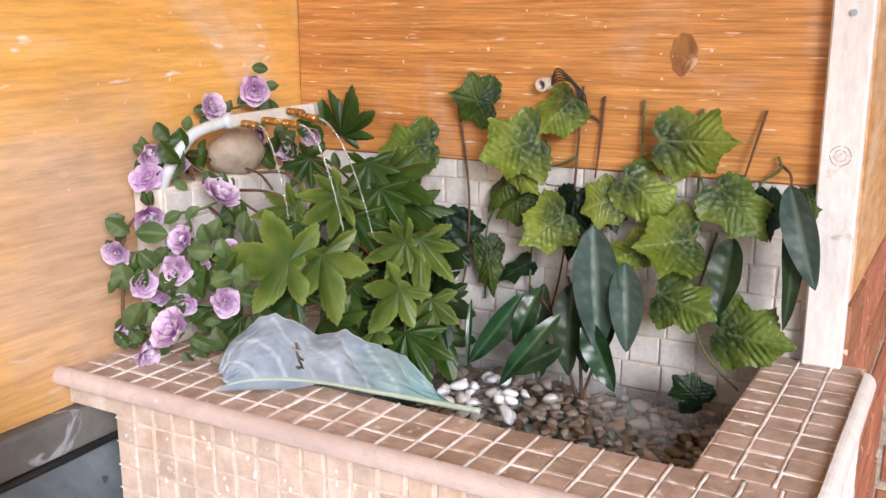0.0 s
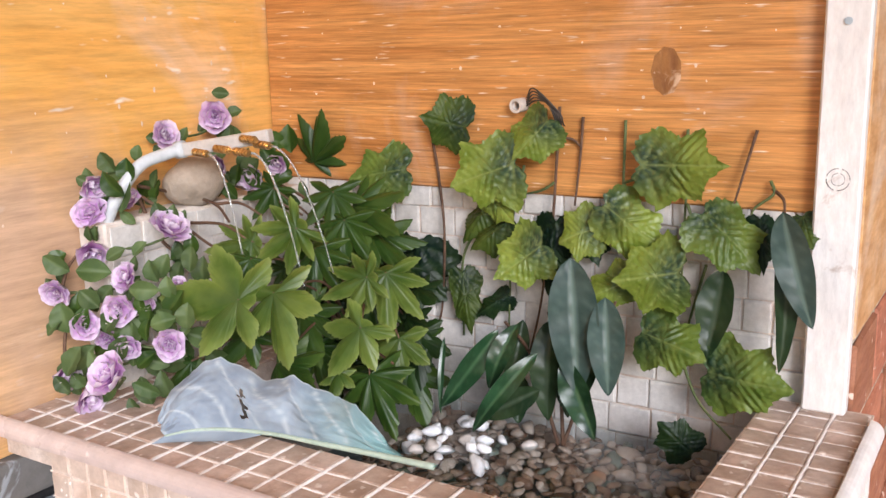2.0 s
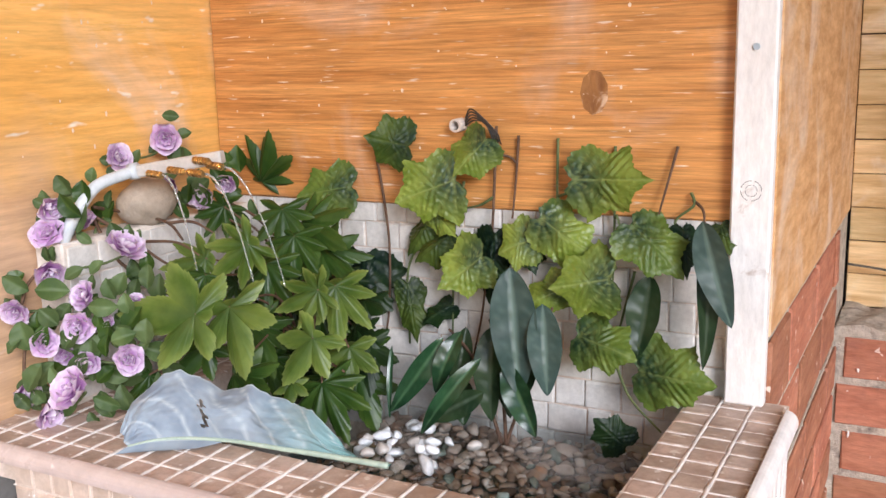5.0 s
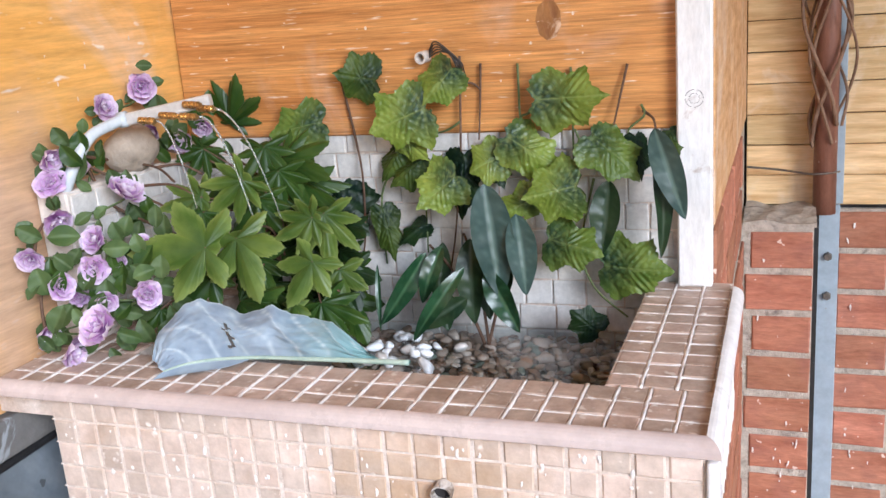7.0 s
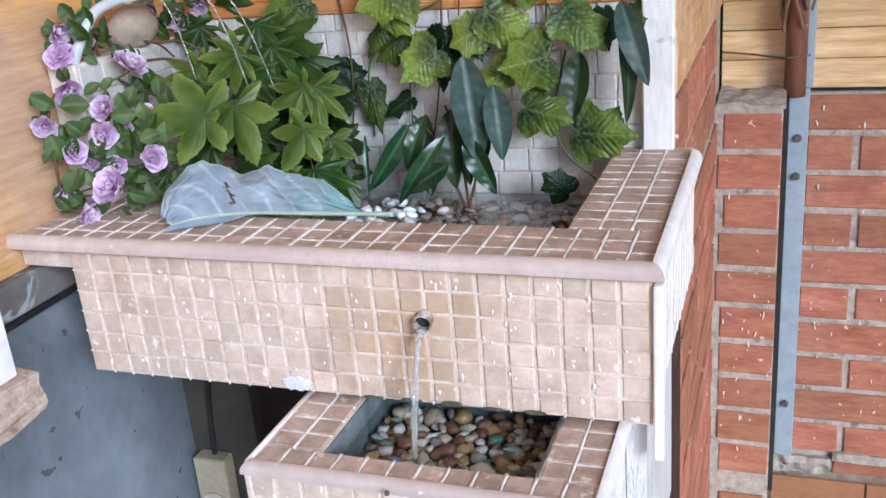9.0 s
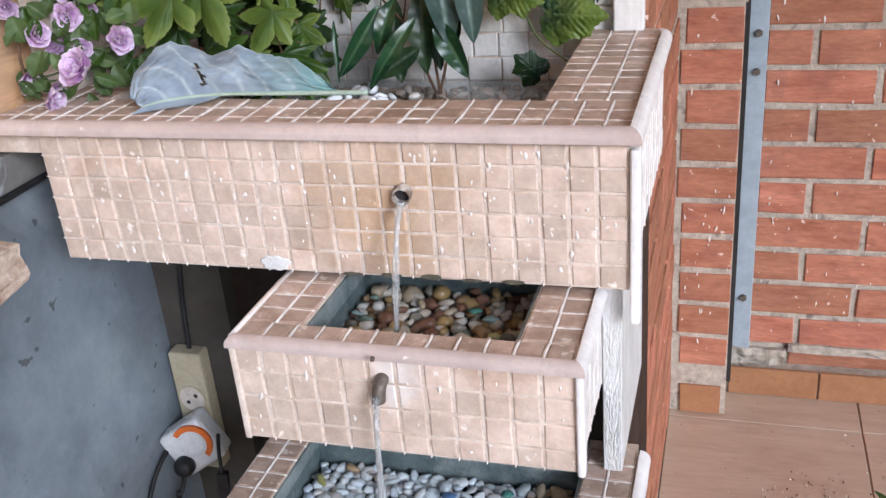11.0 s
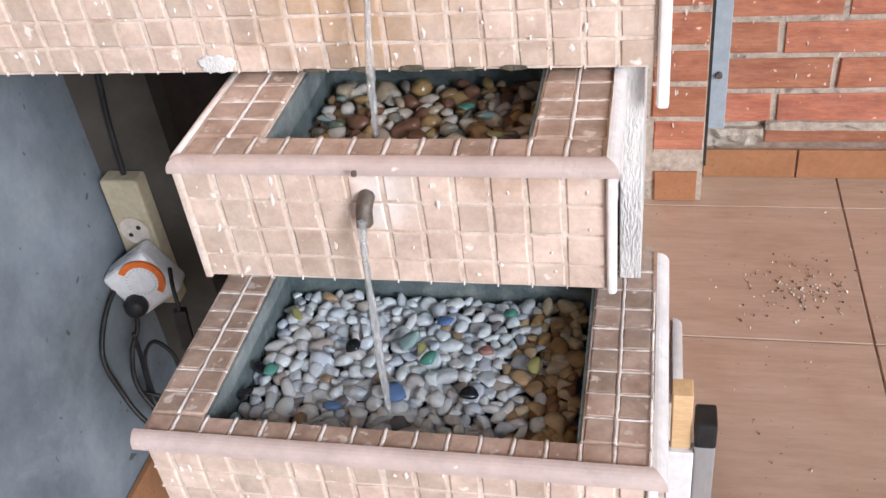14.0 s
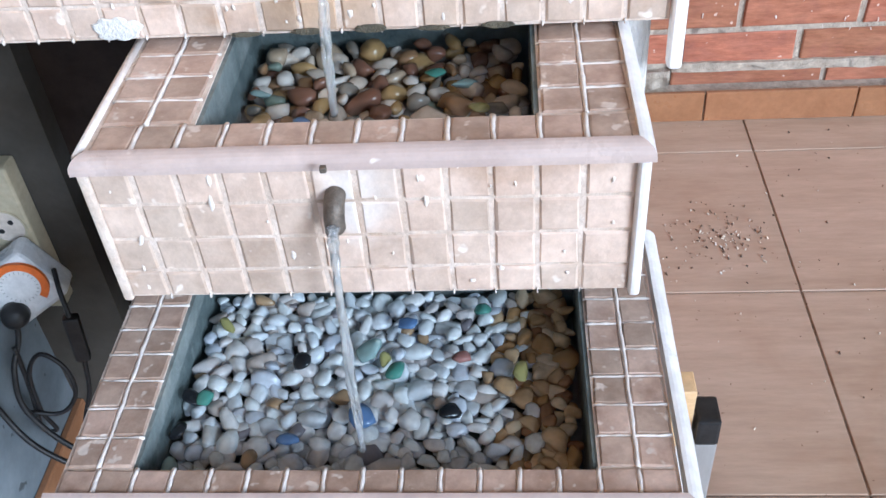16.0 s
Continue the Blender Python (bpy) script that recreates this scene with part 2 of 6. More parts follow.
def curve_points(ctrl, n=24):
    """Points of a smooth curve through ctrl."""
    c = [Vector(p) for p in ctrl]
    c = [2 * c[0] - c[1]] + c + [2 * c[-1] - c[-2]]
    out = []
    for i in range(1, len(c) - 2):
        for k in range(n):
            t = k / n
            a, b, d, e = c[i - 1], c[i], c[i + 1], c[i + 2]
            out.append(0.5 * (2 * b + (d - a) * t + (2 * a - 5 * b + 4 * d - e) * t * t + (3 * b - a - 3 * d + e) * t ** 3))
    out.append(c[-2])
    return out


def sheet_piece(w, h, depth, cut, jitter, rnd):
    """A tile or brick face: w by h in x and y, standing depth above z = 0, with worn chamfered edges."""
    bm = bmesh.new()
    rings = []
    for inset, z in ((0, -0.002), (0, depth - cut), (cut, depth)):
        ring = []
        for sx, sy in ((-1, -1), (1, -1), (1, 1), (-1, 1)):
            j = rnd.uniform(-jitter, jitter), rnd.uniform(-jitter, jitter)
            ring.append(bm.verts.new((sx * (w / 2 - inset) + j[0], sy * (h / 2 - inset) + j[1], z + rnd.uniform(-jitter, jitter) * 0.3 * (z > 0))))
        rings.append(ring)
    for a, b in zip(rings, rings[1:]):
        for k in range(4):
            bm.faces.new((a[k], a[(k + 1) % 4], b[(k + 1) % 4], b[k]))
    bm.faces.new(rings[-1])
    return bm


PIECES = {}


def piece(name, w, h, depth, cut, jitter, material, variant):
    """Mesh data shared by alike pieces."""
    key = (name, round(w, 3), round(h, 3), material.name, variant)
    if key not in PIECES:
        bm = sheet_piece(w, h, depth, cut, jitter, random.Random(repr(key)))
        me = bpy.data.meshes.new(name)
        bm.to_mesh(me)
        bm.free()
        me.materials.append(material)
        PIECES[key] = me
    return PIECES[key]


def frame_of(origin, u, v):
    u, v = Vector(u).normalized(), Vector(v).normalized()
    m = Matrix((u, v, u.cross(v))).transposed().to_4x4()
    m.translation = origin
    return m


def set_piece(name, me, m, parent):
    ob = new(name, me)
    hang(ob, parent)
    ob.matrix_basis = m
    return ob


RND = random.Random(5)


def lay(parent, origin, u, v, size_u, size_v, nu, nv, material, gap=0.0033, depth=0.0014, name="tile", cut=0.0012, jitter=0.0006, skip=None, gap_v=0.0024, ridges=True, cuts_u=None, cuts_v=None):
    """Rows of tiles over a face that starts at origin and runs along u and v; cuts: uneven joints, from the origin."""
    cu = cuts_u or [size_u * k / nu for k in range(nu + 1)]
    cv = cuts_v or [size_v * k / nv for k in range(nv + 1)]
    nu, nv = len(cu) - 1, len(cv) - 1
    u, v = Vector(u), Vector(v)
    for i in range(nu):
        for j in range(nv):
            if skip and skip(i, j):
                continue
            c = Vector(origin) + u * (cu[i] + cu[i + 1]) / 2 + v * (cv[j] + cv[j + 1]) / 2
            me = piece(name, cu[i + 1] - cu[i] - gap, cv[j + 1] - cv[j] - gap_v, depth, cut, jitter, material, RND.randrange(4))
            m = frame_of(c, u, v) @ pose(RND.gauss(0, 0.0002), RND.gauss(0, 0.0002), RND.gauss(0, 0.0003), RND.gauss(0, 0.5), RND.gauss(0, 0.5), RND.gauss(0, 0.5))
            set_piece(name, me, m, parent)

    if ridges and nu > 1:
        n = u.cross(v)
        for i in range(1, nu):
            ph = RND.uniform(0, 9)
            steps = max(6, nv * 5)
            pts, rr = [], []
            for k in range(steps + 1):
                w = noise.noise(Vector((ph, k * 0.45, 0)))
                pts.append(Vector(origin) + u * (cu[i] + 0.0009 * w) + v * (size_v * k / steps) + n * 0.0004)
                rr.append(0.0017 + 0.0009 * noise.noise(Vector((k * 0.8, ph, 3))))
            part("grout_line", tube(pts, rr, 6), M_RIDGE, parent, smooth=True)
        for j in range(1, nv):
            ph = RND.uniform(0, 9)
            steps = max(8, nu * 5)
            pts, rr = [], []
            for k in range(steps + 1):
                w = noise.noise(Vector((ph, k * 0.45, 7)))
                pts.append(Vector(origin) + v * (cv[j] + 0.0008 * w) + u * (size_u * k / steps) + n * 0.0002)
                rr.append(0.0011 + 0.0011 * noise.noise(Vector((k * 0.8, ph, 5))))
            part("grout_line", tube(pts, rr, 6), M_RIDGE, parent, smooth=True)


def courses(parent, origin, u, v, length, height, brick_l, pitch, material, joint=0.0135, depth=0.004, first=0.0, name="brick", stagger=0.5):
    """A running bond of bricks on a wall face."""
    u, v = Vector(u), Vector(v)
    n = int(round(height / pitch))
    pitch = height / n
    for j in range(n):
        a = -brick_l + ((first + (j % 2) * stagger) % 1.0) * brick_l + RND.uniform(-0.01, 0.01)
        while a < length:
            lo, hi = max(a + joint / 2, 0.0), min(a + brick_l - joint / 2, length)
            if hi - lo > 0.012:
                w = round((hi - lo) * 200) / 200
                me = piece(name, w, pitch - joint, depth, 0.002, 0.0016, material, RND.randrange(3))
                c = Vector(origin) + u * (lo + hi) / 2 + v * (j + 0.5) * pitch
                set_piece(name, me, frame_of(c, u, v) @ pose(0, 0, RND.gauss(0, 0.0006), RND.gauss(0, 0.4), RND.gauss(0, 0.3), RND.gauss(0, 0.3)), parent)
            a += brick_l


X, Y, Z = Vector((1, 0, 0)), Vector((0, 1, 0)), Vector((0, 0, 1))


def structure(name, bm, material, label, category):
    return tagged(part(name, bm, material), label, category, kind="structure")


# ---- the setting ----
LEFT, BACK, FAR, R_UP = -0.762, 0.966, 1.784, 1.033          # left wall, alcove's back wall, brick wall beyond
ground = structure("ground", box((-60, -60, -0.2), (60, 60, -0.06)), M_GROUND, "pale dry ground outside the porch", "ground")
floor = structure("floor", box((-1.0, -2.6, -0.06), (3.0, FAR + 0.2, -0.004)), M_MORTAR, "porch floor with dark joints between large tiles", "floor")
# unseen ceiling, added and sized to limit the light from above
ceiling = structure("ceiling", box((-1.0, -0.9, 2.5), (3.15, FAR + 0.2, 2.6)), M_CEIL, "unseen pale ceiling added to hold back sky light", "ceiling")
wall_left = structure("wall_left", box((LEFT - 0.15, -2.6, -0.05), (LEFT, BACK + 0.1, 0.95)), M_PLASTER, "blue-grey painted plaster wall, stained and peeling", "wall")
wall_left_upper = structure("wall_left_upper", box((LEFT - 0.15, -2.6, 0.995), (LEFT - 0.002, BACK + 0.1, 2.5)), M_WOOD_LEFT, "orange varnished board wall with pale worn patches, shade painted in near the flowers", "wall")
ledge = structure("ledge", box((LEFT - 0.15, -2.6, 0.953), (LEFT + 0.012, BACK - 0.01, 0.994), 0.004, 2), M_LEDGE, "grey ledge with peeling paint below the boards", "ledge")
wall_back = structure("wall_back", box((LEFT - 0.1, BACK + 0.001, 0.8), (-0.125, BACK + 0.12, 2.5)), M_GROUT, "alcove back wall under boards and mosaic", "wall")
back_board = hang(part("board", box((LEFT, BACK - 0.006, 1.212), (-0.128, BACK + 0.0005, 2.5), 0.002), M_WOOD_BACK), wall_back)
wall_side = structure("wall_side", box((-0.2, BACK + 0.12, 0), (-0.092, FAR, 0.905)), M_MORTAR, "brick side wall beside the fountain", "wall")
wall_side_upper = structure("wall_side_upper", box((-0.124, BACK - 0.004, 1.10), (-0.091, FAR + 0.05, 2.5), 0.002), M_WOOD_SIDE, "worn orange board on the alcove's side", "wall")
wall_side_mid = structure("wall_side_mid", box((-0.2, BACK + 0.002, 0.9), (-0.094, FAR, 1.101)), M_MORTAR, "brick strip below the side board", "wall")
post = structure("post", box((-0.130, BACK - 0.022, 1.034), (-0.0925, BACK - 0.0045, 2.5), 0.002), M_POST, "white painted timber corner post, flaking near its foot", "post")
wall_far = structure("wall_far", box((-0.2, FAR + 0.001, 0), (3.0, FAR + 0.15, 0.925)), M_MORTAR, "red brick wall with wide grey mortar joints", "wall")
wall_far_upper = structure("wall_far_upper", box((-0.2, FAR + 0.012, 0.925), (3.0, FAR + 0.15, 2.5)), M_DARK, "pale plank wall above the bricks", "wall")
pier = structure("pier", box((-0.12, 1.642, 0.0), (0.031, FAR, 0.93)), M_MORTAR, "narrow brick pier in the corner", "pier")
# unseen wall, added to keep the right-hand sky off the floor
wall_right = structure("wall_right", box((3.0, 0.9, 0), (3.15, FAR + 0.2, 2.5)), M_CEIL, "unseen pale wall added to block sky light from the right", "wall")
wall_under = structure("wall_under", box((LEFT, 0.80, 0.0), (-0.655, BACK, 0.876)), M_SHADED_GREYWALL, "grey plaster wall under the fountain, its colour darkened for the shade", "wall")
# solid panel in shade colour, in place of the dark recess
recess = structure("recess_board", box((-0.655, 0.83, 0.0), (-0.46, BACK, 0.876)), M_SHADE_BROWN, "near-black brown panel standing in for the shaded recess under the fountain", "board")


lining = structure("wall_lining", box((LEFT + 0.0005, 0.672, R_UP + 0.001), (-0.722, BACK - 0.001, 1.203), 0.002), M_CREAMGROUT, "thick lining of pale stone mosaic on the left wall", "wall")


# ---- the fountain ----
def basin(name, at, label):
    return thing(name, at, label, "fountain basin", "fountain basins")


def trim_strip(a, b, r, out, material, parent, label, mitre=(0, 0)):
    """A rounded edge strip from a to b: a quarter round that bulges towards out and up; mitre: how far each end is cut back towards the inside."""
    a, b, out = Vector(a), Vector(b), Vector(out)
    along = (b - a).normalized()
    bm = bmesh.new()
    rings = []
    steps = 14
    for i in range(steps + 1):
        p = a.lerp(b, i / steps)
        wear = 0.0004 * noise.noise(p * 37) if 0 < i < steps else 0
        cut = mitre[0] if i == 0 else -mitre[1] if i == steps else 0
        prof = [(r * math.sin(t) - r, r * (math.cos(t) - 1)) for t in [k * math.pi / 12 for k in range(0, 7)]] + [(0, -r - 0.0025), (-0.003, -r - 0.0045), (-r, -r - 0.0045)]
        rings.append([bm.verts.new(p + out * (o + wear) + Z * h - along * cut * o) for o, h in prof])
    n = len(rings[0])
    for one, two in zip(rings, rings[1:]):
        for k in range(n):
            bm.faces.new((one[k], one[(k + 1) % n], two[(k + 1) % n], two[k]))
    bm.faces.new(rings[0][::-1])
    bm.faces.new(rings[-1])
    bmesh.ops.recalc_face_normals(bm, faces=bm.faces)
    return part("edge_trim", bm, material, parent, label)


# upper basin
R1 = 1.033
upper = basin("upper_basin", (-0.38, 0.7, 0.877), "wide upper fountain basin clad in pinkish stone mosaic, full of water")
front = part("front_wall", box((-0.692, 0.568, 0.877), (-0.0705, 0.659, R1)), M_GROUT, upper, "mosaic front with a round outlet")
part("end_wall", box((-0.163, 0.659, 0.877), (-0.0705, BACK - 0.002, R1)), M_GROUT, upper)
part("left_wall", box((-0.692, 0.659, 0.877), (-0.655, BACK - 0.002, R1)), M_GROUT, upper)
part("shelf", box((LEFT + 0.001, 0.572, 1.000), (-0.692, BACK - 0.008, R1)), M_GROUT, upper)
part("bottom", box((-0.692, 0.659, 0.877), (-0.163, BACK - 0.002, 0.892)), M_CEMENT, upper, "cement basin floor")
trim_strip((LEFT - 0.002, 0.5555, R1 + 0.006), (-0.058, 0.5555, R1 + 0.006), 0.0115, (0, -1, 0), M_TRIM, upper, "glossy pinkish rounded edge strip", (0, 1))
trim_strip((-0.058, BACK - 0.03, R1 + 0.006), (-0.058, 0.5555, R1 + 0.006), 0.0115, (1, 0, 0), M_WHITETRIM, upper, "white rounded edge strip", (0, 1))
part("corner_strip", box((-0.0695, 0.5615, 0.842), (-0.0595, 0.575, 1.018), 0.004, 3), M_WHITETRIM, upper, "white vertical corner strip")
lay(upper, (-0.692, 0.568, 0.8775), X, Z, 0, 0, 0, 0, M_TILE, cuts_u=[0.0] + [0.0266 + 0.02462 * k for k in range(9)] + [0.2482 + 0.02655 * k for k in range(14)] + [0.6215], cuts_v=[0.0243 * k for k in range(7)])
lay(upper, (LEFT, 0.568, R1), X, Y, 0.6955, 0.0905, 25, 3, M_TILE_TOP)
lay(upper, (-0.163, 0.6585, R1), X, Y, 0.0925, 0.302, 3, 11, M_TILE_TOP)
lay(upper, (LEFT, 0.6585, R1), X, Y, 0.107, 0.302, 4, 11, M_TILE_TOP)
lay(upper, (-0.0705, 0.575, 0.879), Y, Z, 0.385, 0.139, 14, 5, M_SUNLIT_TILE)

M_PATCH = surface("repair_plaster", (0.66, 0.65, 0.63), (0.82, 0.81, 0.80), scale=60, rough=0.8, bump=0.4)
M_MOSS = surface("dark_wet_grime", (0.06, 0.055, 0.04), (0.16, 0.14, 0.10), scale=90, rough=0.8, bump=0.5)


def smear(name, x0, x1, z0, z1, y, seed, material, parent, label):
    """An irregular thin smear on a front face."""
    bm = bmesh.new()
    ring = []
    for k in range(40):
        a = 2 * math.pi * k / 40
        r = 1 + 0.35 * noise.noise(Vector((math.cos(a) * 2, math.sin(a) * 2, seed))) + 0.2 * noise.noise(Vector((math.cos(a) * 6, math.sin(a) * 6, seed)))
        ring.append((min(1.1, r) * math.cos(a), min(1.1, r) * math.sin(a)))
    c = bm.verts.new(((x0 + x1) / 2, y - 0.0014, (z0 + z1) / 2))
    outer = [bm.verts.new(((x0 + x1) / 2 + a * (x1 - x0) / 2, y, max(z0, (z0 + z1) / 2 + b * (z1 - z0) / 2))) for a, b in ring]
    inner = [bm.verts.new(((x0 + x1) / 2 + a * (x1 - x0) / 2 * 0.9, y - 0.0012, max(z0, (z0 + z1) / 2 + b * (z1 - z0) / 2 * 0.9))) for a, b in ring]
    for k in range(40):
        n = (k + 1) % 40
        bm.faces.new((outer[k], outer[n], inner[n], inner[k]))
        bm.faces.new((inner[k], inner[n], c))
    return part(name, bm, material, parent, label)


smear("plaster_patch", -0.452, -0.418, 0.877, 0.894, 0.5662, 2.0, M_PATCH, upper, "pale plaster repair at the lower edge")
for k in range(5):
    smear("grime", -0.36 + 0.042 * k, -0.338 + 0.042 * k, 0.8765, 0.880 + 0.0012 * (k % 3), 0.5660, 11.0 + k, M_MOSS, upper, "dark wet grime along the lower edge")

# middle basin
R2 = 0.868
middle = basin("middle_basin", (-0.26, 0.52, 0.755), "small middle fountain basin in pinkish stone mosaic with pebbles")
part("front_wall", box((-0.427, 0.4445, 0.755), (-0.101, 0.475, R2)), M_GROUT, middle)
part("left_wall", box((-0.427, 0.475, 0.755), (-0.3645, 0.66, R2)), M_GROUT, middle)
part("right_wall", box((-0.157, 0.475, 0.755), (-0.101, 0.66, R2)), M_GROUT, middle)
part("bottom", box((-0.3645, 0.475, 0.755), (-0.157, 0.66, 0.772)), M_CEMENT, middle, "cement basin floor")
part("liner", box((-0.3645, 0.64, 0.772), (-0.157, 0.66, R2)), M_CEMENT, middle, "dark cement back")
part("liner", box((-0.3665, 0.4755, 0.772), (-0.3615, 0.64, R2 - 0.001)), M_CEMENT, middle, "grey cement lining")
part("liner", box((-0.160, 0.4755, 0.772), (-0.1555, 0.64, R2 - 0.001)), M_CEMENT, middle, "grey cement lining")
trim_strip((-0.432, 0.4365, R2 + 0.004), (-0.0925, 0.4365, R2 + 0.004), 0.0095, (0, -1, 0), M_TRIM, middle, "glossy pinkish rounded edge strip", (1, 1))
trim_strip((-0.0925, 0.60, R2 + 0.004), (-0.0925, 0.4365, R2 + 0.004), 0.0095, (1, 0, 0), M_WHITETRIM, middle, "white rounded edge strip", (0, 1))
part("edge_bead", tube([(-0.4285, 0.445, R2 - 0.001), (-0.4285, 0.50, R2 - 0.0005), (-0.4285, 0.64, R2 - 0.001)], 0.0032, 8), M_RIDGE, middle, "thin pale grout bead along the rim", smooth=True)
part("corner_strip", box((-0.102, 0.438, 0.753), (-0.0945, 0.452, 0.862), 0.0035, 3), M_WHITETRIM, middle, "white vertical corner strip")
part("corner_strip", box((-0.431, 0.4405, 0.754), (-0.4245, 0.449, 0.86), 0.002, 2), M_GROUT, middle, "pale vertical corner strip")
lay(middle, (-0.4265, 0.4445, 0.755), X, Z, 0, 0, 0, 0, M_TILE, cuts_u=[0.02675 * k for k in range(12)] + [0.3255], cuts_v=[0.0, 0.0226, 0.0495, 0.0767, 0.105])
lay(middle, (-0.424, 0.445, R2), X, Y, 0.32, 0.030, 12, 1, M_TILE_TOP)
lay(middle, (-0.424, 0.4755, R2), X, Y, 0.058, 0.11, 2, 4, M_TILE_TOP)
lay(middle, (-0.157, 0.4755, R2), X, Y, 0.055, 0.11, 2, 4, M_TILE_TOP)
lay(middle, (-0.101, 0.452, 0.756), Y, Z, 0.19, 0.104, 7, 4, M_SUNLIT_TILE)

# lower basin
R3 = 0.645
lower = basin("lower_basin", (-0.28, 0.48, 0.545), "lower fountain basin clad in pinkish stone mosaic, full of white pebbles")
part("front_wall", box((-0.490, 0.362, 0.552), (-0.067, 0.384, R3)), M_GROUT, lower)
part("left_wall", box((-0.490, 0.384, 0.552), (-0.4405, 0.64, R3)), M_GROUT, lower)
part("right_wall", box((-0.120, 0.384, 0.552), (-0.067, 0.64, R3)), M_GROUT, lower)
part("bottom", box((-0.4405, 0.384, 0.552), (-0.120, 0.64, 0.57)), M_CEMENT, lower, "cement basin floor")
part("liner", box((-0.4405, 0.60, 0.57), (-0.120, 0.64, R3)), M_CEMENT, lower, "grey cement back")
part("liner", box((-0.4425, 0.3845, 0.57), (-0.4375, 0.60, R3 - 0.001)), M_CEMENT, lower, "grey cement lining")
part("liner", box((-0.123, 0.3845, 0.57), (-0.1185, 0.60, R3 - 0.001)), M_CEMENT, lower, "grey cement lining")
trim_strip((-0.496, 0.3515, R3 + 0.004), (-0.0525, 0.3515, R3 + 0.004), 0.0115, (0, -1, 0), M_TRIM, lower, "glossy pinkish rounded edge strip", (0, 1))
trim_strip((-0.0525, 0.625, R3 + 0.004), (-0.0525, 0.3515, R3 + 0.004), 0.0115, (1, 0, 0), M_WHITETRIM, lower, "white rounded edge strip", (0, 1))
part("corner_strip", box((-0.0685, 0.357, 0.552), (-0.0595, 0.369, 0.63), 0.0035, 3), M_WHITETRIM, lower, "white vertical corner strip")
lay(lower, (-0.490, 0.362, 0.553), X, Z, 0, 0, 0, 0, M_TILE, cuts_u=[0.0] + [0.0200 + 0.0271 * k for k in range(15)] + [0.422], cuts_v=[0.0, 0.0225, 0.0485, 0.0775])
lay(lower, (-0.490, 0.363, R3), X, Y, 0.423, 0.022, 16, 1, M_TILE_TOP)
lay(lower, (-0.490, 0.385, R3), X, Y, 0.0505, 0.24, 2, 9, M_TILE_TOP)
lay(lower, (-0.120, 0.385, R3), X, Y, 0.053, 0.24, 2, 9, M_TILE_TOP)
lay(lower, (-0.067, 0.369, 0.553), Y, Z, 0.25, 0.076, 9, 3, M_SUNLIT_TILE)



def splashes(name, n, x0, x1, z0, z1, y, size, tall, material, parent, seed, label, clear=None):
    """Small raised blobs with uneven outlines on a face that looks along -y."""
    rnd = random.Random(seed)
    bm = bmesh.new()
    for k in range(n):
        x, z, s, t = rnd.uniform(x0, x1), rnd.uniform(z0, z1), size * rnd.uniform(0.4, 1.3), tall * rnd.uniform(0.5, 1.6)
        turn = rnd.gauss(0, 0.15)
        if clear and abs(x - clear[0]) < 0.02 and abs(z - clear[1]) < 0.03:
            continue
        c = bm.verts.new((x, y - 0.0012, z))
        ring = []
        for j in range(12):
            a = 2 * math.pi * j / 12
            r = s * (1 + 0.6 * noise.noise(Vector((math.cos(a) * 1.5, math.sin(a) * 1.5, k + seed))))
            u, v = r * math.cos(a), r * math.sin(a) * t
            ring.append(bm.verts.new((x + u * math.cos(turn) - v * math.sin(turn), y + 0.0006, min(z1, max(z0, z + u * math.sin(turn) + v * math.cos(turn))))))
        for j in range(12):
            bm.faces.new((c, ring[j], ring[(j + 1) % 12]))
    bmesh.ops.recalc_face_normals(bm, faces=bm.faces)
    return tagged(part(name, bm, material, parent, label, smooth=True), label, kind="stuff")


splashes("grout_smear", 110, -0.68, -0.08, 0.882, 1.014, 0.5659, 0.0016, 1.8, M_RIDGE, upper, 3, "dried white grout smears", (-0.285, 0.968))
splashes("grout_smear", 22, -0.415, -0.11, 0.760, 0.856, 0.4424, 0.0015, 1.8, M_RIDGE, middle, 5, "dried white grout smears", (-0.279, 0.835))
splashes("grout_smear", 26, -0.48, -0.08, 0.556, 0.626, 0.3599, 0.0015, 1.8, M_RIDGE, lower, 7, "dried white grout smears")
splashes("paint_drip", 60, 0.09, 0.62, 0.14, 0.90, FAR - 0.0068, 0.0015, 3.2, M_RIDGE, wall_far, 9, "white paint drips on the bricks")
splashes("paint_drip", 26, -0.08, 0.028, 0.14, 0.90, 1.642 - 0.0068, 0.0015, 3.2, M_RIDGE, pier, 10, "white paint drips on the bricks")

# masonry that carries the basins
support = tagged(part("fountain_support", box((-0.46, 0.642, 0.0), (-0.085, BACK - 0.004, 0.754), 0.002), M_SHADE_BROWN), "masonry core under the fountain, shade painted on as near-black brown", "support", kind="structure")
support_upper = tagged(part("fountain_core", box((-0.46, 0.662, 0.7545), (-0.085, BACK - 0.004, 0.8765), 0.002), M_SHADE_BROWN), "masonry core under the upper basin, shade painted on as near-black brown", "support", kind="structure")
stucco = tagged(part("stucco_face", box((-0.0985, 0.585, 0.6485), (-0.079, 0.80, 0.8765), 0.001), M_STUCCO), "rough white stucco face under the upper basin", "wall", kind="structure")

